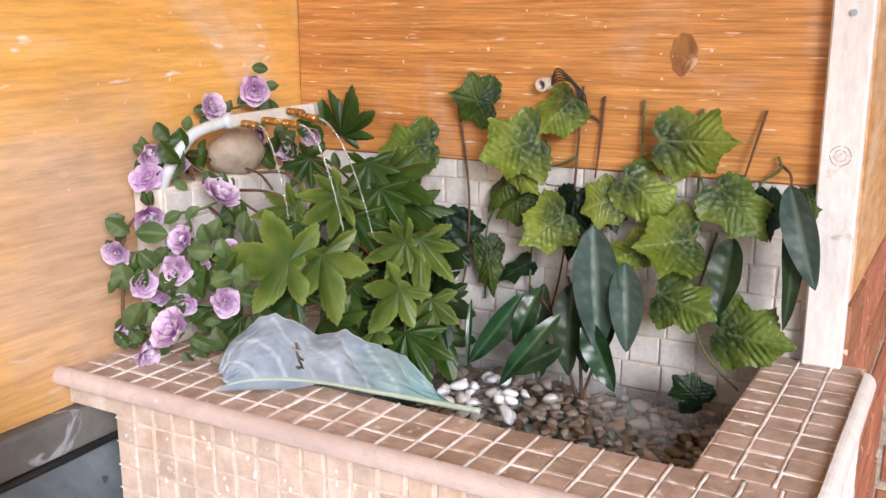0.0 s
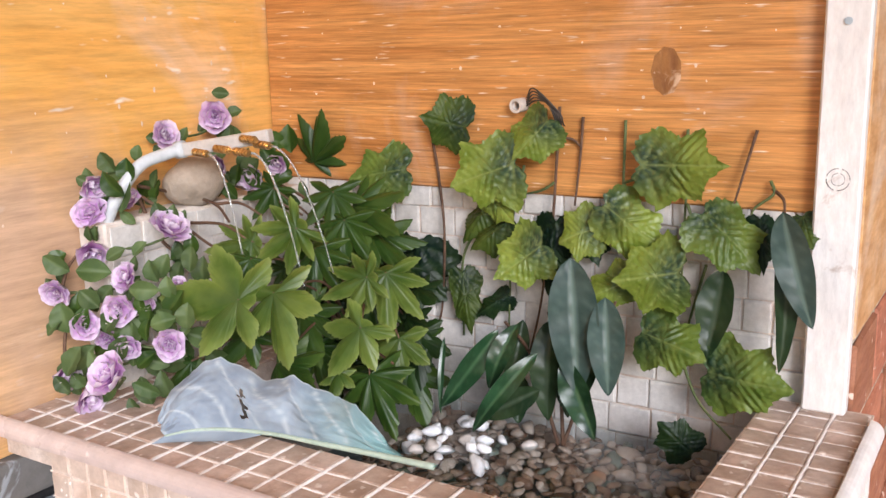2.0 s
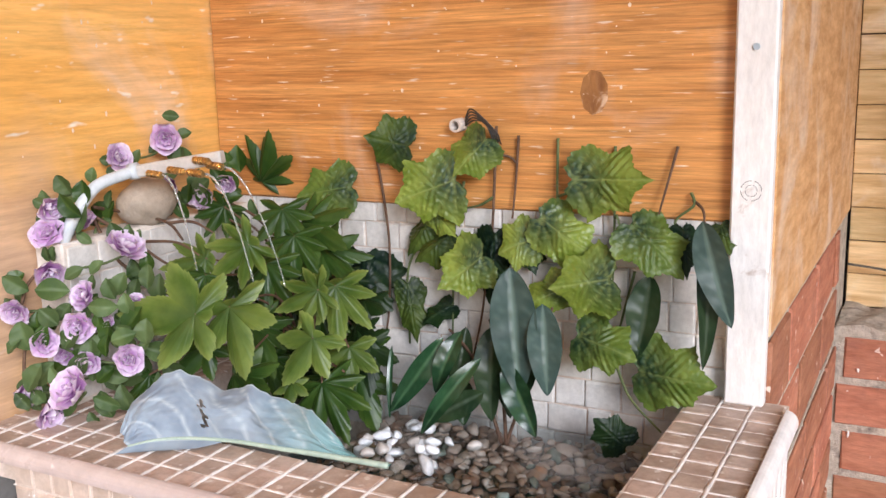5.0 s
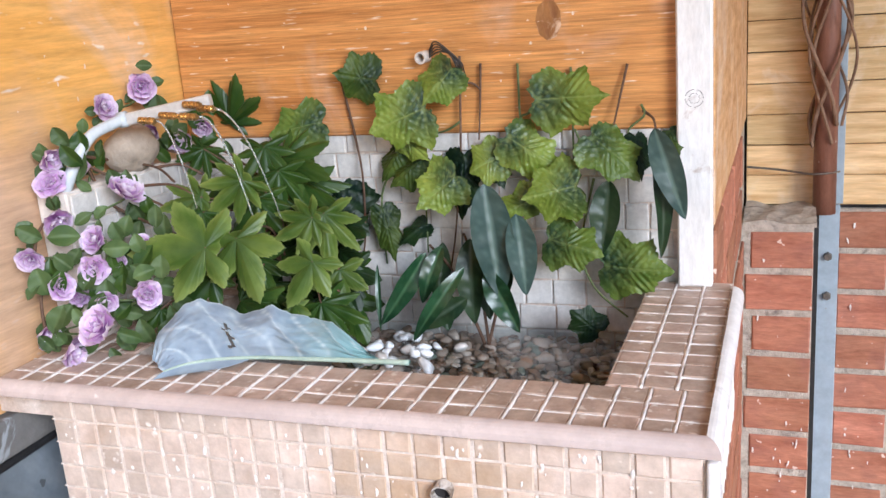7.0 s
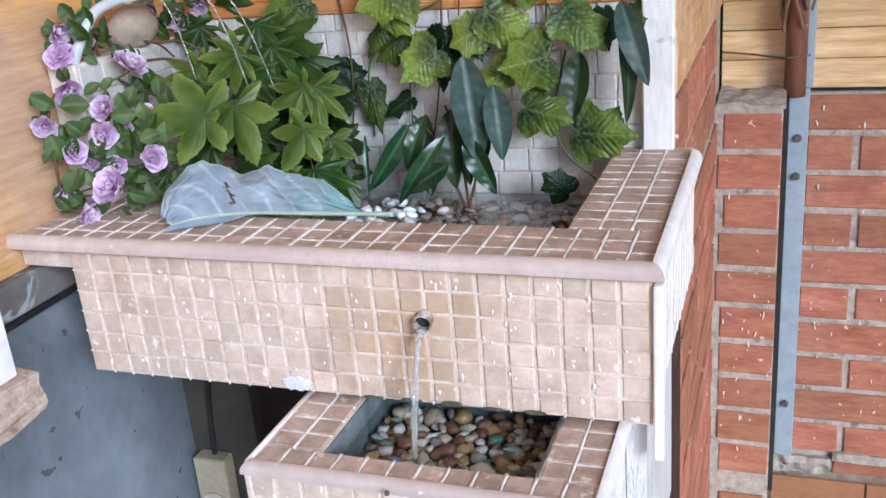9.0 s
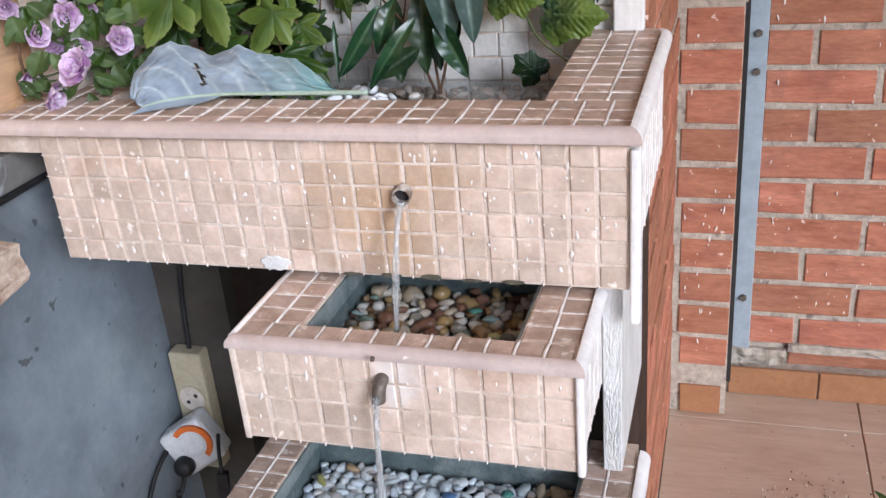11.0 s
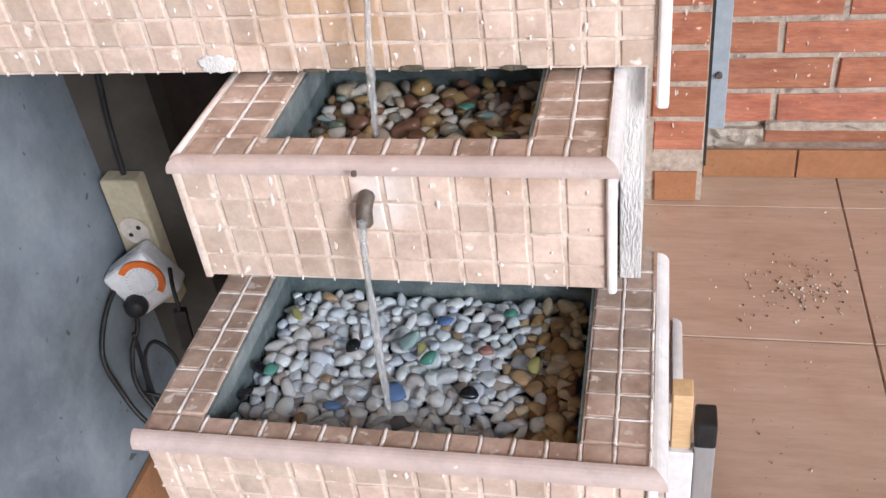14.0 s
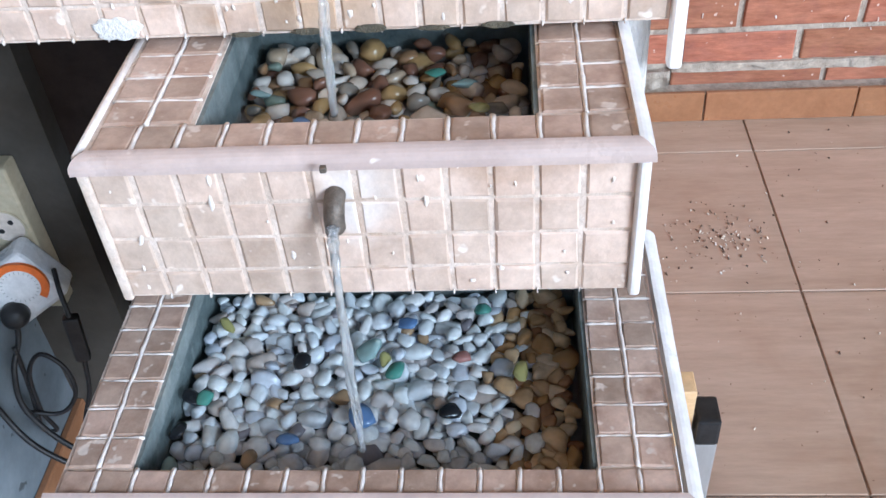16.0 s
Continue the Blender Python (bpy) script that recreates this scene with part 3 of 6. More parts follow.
# ---- where the leaves hang ----
# vine leaves, long blades: base x y z, tip x z, width, shade; fingered leaves: heart x y z, tip x z, spread, shade
GRAPE_A = [
    (-0.56, 0.945, 1.232, -0.621, 1.221, 0.066, 3),
    (-0.482, 0.95, 1.28, -0.527, 1.289, 0.058, 1),
    (-0.413, 0.925, 1.247, -0.476, 1.225, 0.081, 0),
    (-0.379, 0.935, 1.29, -0.412, 1.256, 0.054, 0),
    (-0.448, 0.945, 1.207, -0.478, 1.163, 0.048, 1),
    (-0.452, 0.94, 1.216, -0.416, 1.187, 0.036, 0),
    (-0.379, 0.92, 1.168, -0.421, 1.134, 0.066, 0),
    (-0.423, 0.935, 1.186, -0.463, 1.16, 0.043, 1),
    (-0.327, 0.935, 1.187, -0.361, 1.175, 0.059, 0),
    (-0.316, 0.93, 1.211, -0.262, 1.179, 0.061, 0),
    (-0.234, 0.905, 1.159, -0.289, 1.148, 0.07, 0),
    (-0.285, 0.92, 1.143, -0.329, 1.121, 0.044, 0),
]
GRAPE_B = [
    (-0.279, 0.93, 1.252, -0.205, 1.256, 0.071, 0),
    (-0.22, 0.93, 1.209, -0.168, 1.172, 0.059, 3),
    (-0.269, 0.91, 1.096, -0.211, 1.086, 0.062, 3),
    (-0.208, 0.92, 1.063, -0.138, 1.062, 0.069, 3),
    (-0.212, 0.89, 0.994, -0.237, 1.022, 0.042, 2),
    (-0.541, 0.945, 1.150, -0.545, 1.070, 0.085, 2),
    (-0.486, 0.945, 1.122, -0.47, 1.063, 0.035, 1),
    (-0.139, 0.95, 1.211, -0.128, 1.186, 0.031, 1),
    (-0.176, 0.95, 1.204, -0.167, 1.162, 0.031, 2),
    (-0.375, 0.945, 1.187, -0.383, 1.117, 0.052, 2),
    (-0.346, 0.95, 1.189, -0.328, 1.152, 0.04, 2),
    (-0.43, 0.945, 1.103, -0.462, 1.083, 0.027, 2),
]
LANCE_A = [
    (-0.339, 0.9, 1.163, -0.321, 1.035, 0.049, 0),
    (-0.305, 0.905, 1.127, -0.292, 1.037, 0.036, 0),
    (-0.205, 0.945, 1.157, -0.212, 1.076, 0.036, 1),
    (-0.156, 0.94, 1.205, -0.146, 1.073, 0.022, 1),
    (-0.152, 0.93, 1.217, -0.118, 1.121, 0.033, 0),
    (-0.41, 0.885, 1.085, -0.466, 1.0, 0.026, 2),
    (-0.393, 0.895, 1.091, -0.415, 1.026, 0.024, 2),
]
LANCE_B = [
    (-0.359, 0.87, 1.073, -0.42, 0.988, 0.021, 2),
    (-0.363, 0.91, 1.096, -0.357, 0.997, 0.035, 1),
    (-0.338, 0.885, 1.065, -0.296, 0.999, 0.031, 2),
    (-0.325, 0.915, 1.076, -0.325, 1.021, 0.024, 1),
    (-0.473, 0.885, 1.069, -0.467, 0.992, 0.007, 2),
    (-0.361, 0.88, 1.033, -0.418, 0.999, 0.027, 1),
    (-0.405, 0.93, 1.085, -0.413, 1.008, 0.024, 1),
    (-0.356, 0.93, 1.073, -0.344, 0.996, 0.027, 1),
    (-0.408, 0.92, 1.031, -0.395, 0.983, 0.028, 1),
]
PALM_A = [
    (-0.581, 0.7, 1.139, -0.65, 1.138, 0.089, 0),
    (-0.626, 0.77, 1.177, -0.664, 1.169, 0.056, 0),
    (-0.576, 0.78, 1.193, -0.608, 1.163, 0.058, 0),
    (-0.555, 0.72, 1.144, -0.529, 1.092, 0.049, 0),
    (-0.507, 0.8, 1.147, -0.542, 1.13, 0.051, 0),
    (-0.502, 0.78, 1.102, -0.524, 1.063, 0.054, 0),
    (-0.513, 0.84, 1.142, -0.5, 1.089, 0.045, 0),
    (-0.506, 0.85, 1.072, -0.502, 1.031, 0.037, 0),
    (-0.508, 0.8, 1.048, -0.473, 1.006, 0.069, 1),
    (-0.592, 0.86, 1.217, -0.584, 1.174, 0.057, 1),
    (-0.582, 0.88, 1.199, -0.523, 1.184, 0.051, 1),
    (-0.674, 0.86, 1.216, -0.685, 1.189, 0.053, 1),
]
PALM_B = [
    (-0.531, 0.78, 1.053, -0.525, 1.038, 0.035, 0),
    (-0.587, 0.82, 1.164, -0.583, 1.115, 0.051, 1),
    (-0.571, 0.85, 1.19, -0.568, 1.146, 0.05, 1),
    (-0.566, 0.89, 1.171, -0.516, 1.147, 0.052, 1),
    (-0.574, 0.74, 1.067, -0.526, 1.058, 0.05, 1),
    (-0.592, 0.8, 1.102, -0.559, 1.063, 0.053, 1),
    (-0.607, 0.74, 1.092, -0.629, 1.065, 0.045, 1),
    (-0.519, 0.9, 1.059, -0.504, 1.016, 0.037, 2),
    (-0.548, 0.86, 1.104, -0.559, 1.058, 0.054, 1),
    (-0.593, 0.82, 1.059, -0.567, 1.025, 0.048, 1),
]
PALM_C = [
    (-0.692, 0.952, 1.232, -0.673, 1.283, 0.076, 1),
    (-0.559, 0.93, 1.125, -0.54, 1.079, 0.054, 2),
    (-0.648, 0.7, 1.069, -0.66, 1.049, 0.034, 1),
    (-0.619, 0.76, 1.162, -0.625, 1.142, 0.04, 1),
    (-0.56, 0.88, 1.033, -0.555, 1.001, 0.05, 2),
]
FLOWERS = [  # centre x y z, radius
    (-0.738, 0.842, 1.294, 0.0186),
    (-0.733, 0.764, 1.279, 0.0162),
    (-0.738, 0.674, 1.24, 0.0151),
    (-0.738, 0.671, 1.212, 0.0174),
    (-0.731, 0.661, 1.18, 0.018),
    (-0.684, 0.715, 1.192, 0.022),
    (-0.704, 0.863, 1.228, 0.0174),
    (-0.684, 0.88, 1.241, 0.0128),
    (-0.738, 0.626, 1.145, 0.0151),
    (-0.69, 0.67, 1.154, 0.0151),
    (-0.682, 0.65, 1.131, 0.0174),
    (-0.665, 0.67, 1.131, 0.0093),
    (-0.717, 0.635, 1.113, 0.0151),
    (-0.675, 0.65, 1.095, 0.0128),
    (-0.631, 0.66, 1.101, 0.0157),
    (-0.735, 0.62, 1.066, 0.0151),
    (-0.655, 0.614, 1.078, 0.0232),
    (-0.709, 0.623, 1.049, 0.0197),
    (-0.738, 0.722, 1.216, 0.0128),
    (-0.738, 0.679, 1.164, 0.0116),
    (-0.719, 0.83, 1.244, 0.0116),
    (-0.657, 0.7, 1.145, 0.0081),
    (-0.715, 0.66, 1.093, 0.0128),
]
SPRIGS_A = [  # middle of each rounded leaf x y z, length
    (-0.738, 0.848, 1.318, 0.0209),
    (-0.730, 0.790, 1.278, 0.0186),
    (-0.738, 0.691, 1.260, 0.0255),
    (-0.738, 0.728, 1.265, 0.0186),
    (-0.694, 0.660, 1.179, 0.0232),
    (-0.738, 0.623, 1.173, 0.0302),
    (-0.614, 0.640, 1.129, 0.0255),
    (-0.676, 0.640, 1.094, 0.0299),
    (-0.659, 0.660, 1.149, 0.0302),
    (-0.615, 0.670, 1.127, 0.0278),
    (-0.664, 0.693, 1.067, 0.0325),
    (-0.656, 0.650, 1.054, 0.0325),
    (-0.629, 0.683, 1.051, 0.0374),
    (-0.729, 0.625, 1.122, 0.0348),
    (-0.703, 0.610, 1.087, 0.0348),
    (-0.630, 0.704, 1.060, 0.0349),
    (-0.721, 0.700, 1.205, 0.0209),
]
SPRIGS_B = [
    (-0.628, 0.690, 1.175, 0.0278),
    (-0.679, 0.690, 1.158, 0.0255),
    (-0.713, 0.660, 1.138, 0.0232),
    (-0.738, 0.614, 1.113, 0.0209),
    (-0.682, 0.620, 1.087, 0.0278),
    (-0.639, 0.661, 1.060, 0.0325),
    (-0.686, 0.740, 1.202, 0.0162),
    (-0.721, 0.850, 1.223, 0.0209),
    (-0.696, 0.690, 1.178, 0.0209),
    (-0.636, 0.704, 1.094, 0.0349),
    (-0.683, 0.640, 1.120, 0.0278),
    (-0.674, 0.650, 1.036, 0.0200),
    (-0.724, 0.610, 1.061, 0.0232),
    (-0.665, 0.672, 1.075, 0.0299),
    (-0.660, 0.704, 1.079, 0.0325),
    (-0.638, 0.726, 1.065, 0.0325),
    (-0.634, 0.700, 1.139, 0.0278),
]
VINES_A = [
    [(-0.532, 0.955, 1.294), (-0.519, 0.955, 1.217), (-0.511, 0.95, 1.156), (-0.52, 0.955, 1.071), (-0.538, 0.955, 1.042)],
    [(-0.374, 0.95, 1.303), (-0.381, 0.95, 1.187), (-0.385, 0.945, 1.146), (-0.391, 0.94, 1.093), (-0.398, 0.93, 1.046)],
    [(-0.351, 0.955, 1.293), (-0.354, 0.955, 1.251), (-0.357, 0.95, 1.205)],
    [(-0.307, 0.955, 1.291), (-0.306, 0.95, 1.232), (-0.301, 0.94, 1.196)],
    [(-0.246, 0.955, 1.284), (-0.246, 0.955, 1.214), (-0.248, 0.955, 1.109)],
    [(-0.183, 0.955, 1.285), (-0.191, 0.95, 1.25), (-0.198, 0.945, 1.219)],
    [(-0.169, 0.955, 1.24), (-0.165, 0.95, 1.229), (-0.181, 0.95, 1.215), (-0.184, 0.95, 1.204)],
    [(-0.167, 0.955, 1.233), (-0.154, 0.94, 1.226), (-0.15, 0.93, 1.213)],
]
VINES_B = [
    [(-0.243, 0.945, 1.068), (-0.22, 0.93, 1.031), (-0.182, 0.91, 1.007)],
    [(-0.224, 0.955, 1.157), (-0.237, 0.955, 1.105), (-0.243, 0.945, 1.068)],
    [(-0.469, 0.95, 1.174), (-0.488, 0.95, 1.134), (-0.491, 0.955, 1.049)],
    [(-0.416, 0.955, 1.242), (-0.429, 0.955, 1.188), (-0.432, 0.95, 1.066)],
    [(-0.371, 0.95, 1.273), (-0.361, 0.955, 1.27), (-0.353, 0.955, 1.263)],
    [(-0.306, 0.95, 1.231), (-0.291, 0.95, 1.236), (-0.273, 0.94, 1.24)],
    [(-0.381, 0.94, 1.094), (-0.365, 0.94, 1.049), (-0.34, 0.9, 1.029)],
    [(-0.379, 0.95, 1.227), (-0.394, 0.95, 1.218), (-0.413, 0.955, 1.213)],
    [(-0.243, 0.95, 1.215), (-0.234, 0.945, 1.201), (-0.217, 0.93, 1.212)],
]
TWIGS = [
    [(-0.738, 0.731, 1.231), (-0.738, 0.79, 1.214), (-0.693, 0.79, 1.207), (-0.664, 0.78, 1.192)],
    [(-0.738, 0.73, 1.222), (-0.713, 0.75, 1.198), (-0.678, 0.76, 1.173), (-0.64, 0.76, 1.16)],
    [(-0.711, 0.77, 1.189), (-0.663, 0.77, 1.191), (-0.633, 0.77, 1.179)],
    [(-0.693, 0.79, 1.207), (-0.667, 0.8, 1.208), (-0.646, 0.81, 1.195)],
    [(-0.683, 0.88, 1.216), (-0.651, 0.88, 1.205), (-0.613, 0.88, 1.177)],
    [(-0.722, 0.85, 1.217), (-0.682, 0.86, 1.206), (-0.643, 0.87, 1.186)],
    [(-0.738, 0.727, 1.225), (-0.725, 0.74, 1.178), (-0.668, 0.73, 1.157), (-0.613, 0.73, 1.135)],
    [(-0.738, 0.621, 1.122), (-0.738, 0.637, 1.162), (-0.738, 0.651, 1.176)],
    [(-0.731, 0.62, 1.051), (-0.738, 0.627, 1.093), (-0.735, 0.635, 1.13)],
    [(-0.549, 0.84, 1.077), (-0.535, 0.84, 1.061), (-0.493, 0.82, 1.056)],
]


# ---- leaves, flowers and stems ----
def leaf_material(name, dark, light, vein, rough=0.45, bump=0.25, bump_scale=160, heart=None, spec=0.25, through_light=0.07, vary=0.12):
    m, nt, bsdf = tree(name)
    geo = nt.nodes.new("ShaderNodeNewGeometry")
    n1 = node(nt, "ShaderNodeTexNoise", Vector=geo.outputs["Position"], Scale=38.0, Detail=5.0)
    col = ramp(nt, n1.outputs[0], [(0.35, dark), (0.65, light)])
    rnd = nt.nodes.new("ShaderNodeObjectInfo").outputs["Random"]
    v = node(nt, "ShaderNodeMapRange", i0=rnd, i3=1 - vary, i4=1 + vary)
    col = node(nt, "ShaderNodeHueSaturation", Color=col, Value=v.outputs[0]).outputs[0]
    at = nt.nodes.new("ShaderNodeAttribute")
    at.attribute_name = "tint"
    sep = nt.nodes.new("ShaderNodeSeparateColor")
    nt.links.new(at.outputs["Color"], sep.inputs[0])
    if heart:
        col = blend(nt, sep.outputs[1], col, heart)
    col = blend(nt, sep.outputs[0], col, vein)
    nt.links.new(col, bsdf.inputs["Base Color"])
    bsdf.inputs["Roughness"].default_value = rough
    bsdf.inputs["Specular IOR Level"].default_value = spec
    vo = node(nt, "ShaderNodeTexVoronoi", Vector=geo.outputs["Position"], Scale=float(bump_scale))
    vo.feature = "SMOOTH_F1"
    b = node(nt, "ShaderNodeBump", Strength=bump, Distance=0.003, Height=vo.outputs["Distance"])
    b.invert = True
    nt.links.new(b.outputs[0], bsdf.inputs["Normal"])
    tr = node(nt, "ShaderNodeBsdfTranslucent", Color=col)
    mix = node(nt, "ShaderNodeMixShader", Fac=through_light, i1=bsdf.outputs[0], i2=tr.outputs[0])
    nt.links.new(mix.outputs[0], nt.nodes["Material Output"].inputs[0])
    return m


M_GRAPE = [leaf_material("lime_vine_leaf", (0.118, 0.172, 0.015), (0.222, 0.282, 0.045), (0.30, 0.36, 0.11), heart=(0.008, 0.032, 0.026), bump=0.6, bump_scale=190, rough=0.38, spec=0.35),
           leaf_material("olive_vine_leaf", (0.030, 0.055, 0.007), (0.066, 0.096, 0.013), (0.105, 0.14, 0.035), heart=(0.008, 0.022, 0.012), bump=0.5, bump_scale=150),
           # darkest vine leaf: the shadow at the back is put into its colour
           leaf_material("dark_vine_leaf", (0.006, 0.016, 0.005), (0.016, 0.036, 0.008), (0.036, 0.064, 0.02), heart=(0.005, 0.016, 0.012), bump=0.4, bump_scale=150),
           leaf_material("moss_green_vine_leaf", (0.066, 0.110, 0.013), (0.135, 0.186, 0.030), (0.19, 0.24, 0.07), heart=(0.006, 0.026, 0.016), bump=0.55, bump_scale=190, rough=0.4, spec=0.3)]
M_LANCE = [leaf_material("grey_green_blade", (0.030, 0.056, 0.047), (0.060, 0.094, 0.080), (0.121, 0.171, 0.139), rough=0.4, bump=0.1, bump_scale=60),
           leaf_material("dark_green_blade", (0.011, 0.027, 0.011), (0.027, 0.049, 0.019), (0.054, 0.076, 0.044), rough=0.35, bump=0.1, bump_scale=60),
           leaf_material("bottle_green_blade", (0.008, 0.030, 0.011), (0.022, 0.066, 0.026), (0.055, 0.115, 0.05), rough=0.3, bump=0.1, bump_scale=60, spec=0.5)]
# inner leaves get darker copies, the bush's depth shade put into the colour
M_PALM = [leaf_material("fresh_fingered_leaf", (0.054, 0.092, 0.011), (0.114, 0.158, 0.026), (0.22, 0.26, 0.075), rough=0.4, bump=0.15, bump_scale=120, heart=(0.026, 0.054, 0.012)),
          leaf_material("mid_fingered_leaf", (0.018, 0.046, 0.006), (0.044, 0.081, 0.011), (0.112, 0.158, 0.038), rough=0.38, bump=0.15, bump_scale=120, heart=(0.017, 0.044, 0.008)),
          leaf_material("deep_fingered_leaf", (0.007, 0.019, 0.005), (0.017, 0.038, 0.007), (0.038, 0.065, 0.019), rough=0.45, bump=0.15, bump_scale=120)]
M_SPRIG = leaf_material("rounded_leaf", (0.040, 0.070, 0.018), (0.085, 0.124, 0.042), (0.15, 0.20, 0.085), rough=0.5, bump=0.1, bump_scale=120, vary=0.25)
M_PETAL = leaf_material("lilac_petal", (0.44, 0.20, 0.47), (0.74, 0.50, 0.76), (0.9, 0.84, 0.9), rough=0.6, bump=0.08, bump_scale=100, heart=(0.30, 0.07, 0.32), through_light=0.25, vary=0.15)
M_KALE = leaf_material("silvery_cabbage_leaf", (0.20, 0.245, 0.305), (0.29, 0.345, 0.40), (0.50, 0.55, 0.575), rough=0.5, bump=0.12, bump_scale=70, heart=(0.141, 0.317, 0.290), vary=0.0)
M_STALK = surface("pale_green_stalk", (0.302, 0.380, 0.302), (0.403, 0.479, 0.396), scale=40, rough=0.4, bump=0.05)
M_STEM = surface("green_stem", (0.07, 0.10, 0.03), (0.13, 0.16, 0.06), scale=60, rough=0.6, bump=0.2)
M_TWIG = surface("brown_twig", (0.07, 0.035, 0.02), (0.15, 0.085, 0.05), scale=60, rough=0.7, bump=0.3)


def tinted(bm, name, tints, material, parent, m, label=""):
    """Links a leaf-like bmesh with its tint (vein, heart) for each vertex."""
    me = bpy.data.meshes.new(name)
    bm.verts.index_update()
    bm.to_mesh(me)
    bm.free()
    a = me.color_attributes.new("tint", "FLOAT_COLOR", "POINT")
    a.data.foreach_set("color", [c for t in tints for c in (t[0], t[1], 0, 1)])
    me.shade_smooth()
    me.materials.append(material)
    ob = new(name, me)
    hang(ob, parent)
    ob.matrix_basis = m
    if label:
        ob["label"] = label
    return ob


def leaf_pose(base, tip, facing, roll=0.0):
    """x along the leaf from base to tip, z towards the side it faces."""
    base, tip = Vector(base), Vector(tip)
    x = (tip - base).normalized()
    z = Vector(facing)
    z = (z - x * z.dot(x)).normalized()
    m = Matrix((x, z.cross(x), z)).transposed().to_4x4()
    m.translation = base
    return m @ pose(0, 0, 0, roll), (tip - base).length


def fan(radius, rings, angles, height, tint):
    """A leaf as a grid round its heart; radius(a), height(x, y, a, f) and tint(x, y, a, f) shape it."""
    bm = bmesh.new()
    tints = [tint(0, 0, 0, 0)]
    mid = bm.verts.new((0, 0, height(0, 0, 0, 0)))
    grid = []
    for i in range(1, rings + 1):
        f = i / rings
        row = []
        for k in range(angles):
            a = -math.pi + 2 * math.pi * k / angles
            r = radius(a) * f
            x, y = r * math.cos(a), r * math.sin(a)
            row.append(bm.verts.new((x, y, height(x, y, a, f))))
            tints.append(tint(x, y, a, f))
        grid.append(row)
    for k in range(angles):
        n = (k + 1) % angles
        bm.faces.new((mid, grid[0][k], grid[0][n]))
        for a, b in zip(grid, grid[1:]):
            bm.faces.new((a[k], b[k], b[n], a[n]))
    return bm, tints


def lobe_gap(a, lobes):
    return min((abs(a - c), s, c) for c, s in lobes)


VINE_EDGE = [(1.0, 0.0), (0.76, 0.17), (0.66, 0.44), (0.40, 0.37), (0.12, 0.52), (-0.09, 0.36), (-0.13, 0.14), (-0.02, 0.0)]


def vine_leaf(base, tip, width, shade, parent, rnd):
    """A five-cornered, toothed leaf, embossed between its veins."""
    m, length = leaf_pose(base, tip, (0.35 + rnd.uniform(-0.4, 0.4), -1, 0.35 + rnd.uniform(-0.35, 0.35)))
    length *= 1.1
    mid = 0.34
    wide = min(1.5, 1.06 * width / length)
    bend = rnd.uniform(-0.10, 0.10)
    phase = rnd.uniform(0, 9)
    one = [Vector((x - mid, y * rnd.uniform(0.86, 1.14))) for x, y in VINE_EDGE]
    two = [Vector((x - mid, -y * rnd.uniform(0.86, 1.14))) for x, y in VINE_EDGE]

    def radius(a):
        d = Vector((math.cos(a), math.sin(a)))
        edge = one if a >= 0 else two
        best = 0.1
        for p, q in zip(edge, edge[1:]):
            e = q - p
            den = d.x * e.y - d.y * e.x
            if abs(den) > 1e-6:
                t = (p.x * e.y - p.y * e.x) / den
                s = (p.x * d.y - p.y * d.x) / den
                if t > 0 and -0.01 <= s <= 1.01:
                    best = max(best, t)
        return length * best * (1 + 0.028 * math.sin(a * 29 + phase) + 0.02 * math.sin(a * 47))

    fold, droop = rnd.uniform(0.15, 0.55), rnd.uniform(-0.1, 0.5)
    spokes = (0.0, 0.62, -0.62, 1.25, -1.25, 2.1, -2.1)

    def vein_at(x, y):
        u, v = x / length + mid, y / length
        r, a = math.hypot(u, v), math.atan2(v, u)
        d = min(abs(a - c) for c in spokes) * r
        side = abs(math.sin((u - abs(v) * 0.7) * 30 + phase))
        return d, side, r, u, v

    def height(x, y, a, f):
        d, side, r, u, v = vein_at(x, y)
        cell = 0.010 * math.sin(u * 48 + phase) * math.sin(v * 46) + 0.022 * side
        return length * (-fold * abs(v) - droop * (u - mid) * abs(u - mid) + cell - 0.03 * math.exp(-(d / 0.03) ** 2) + 0.05 * math.sin(2 * a + phase) * f * f)

    def tint(x, y, a, f):
        d, side, r, u, v = vein_at(x, y)
        vein = max(math.exp(-(d / 0.014) ** 2) * 0.42, 0.14 * (side < 0.2))
        return vein, min(0.92, max(0, 1.2 - r * 2.1))

    bm, tints = fan(radius, 11, 96, height, tint)
    for v in bm.verts:
        v.co.y = v.co.y * wide + bend * v.co.x * abs(v.co.x) / length
    return tinted(bm, "leaf", tints, M_GRAPE[shade], parent, m @ pose(length * mid, 0, 0))


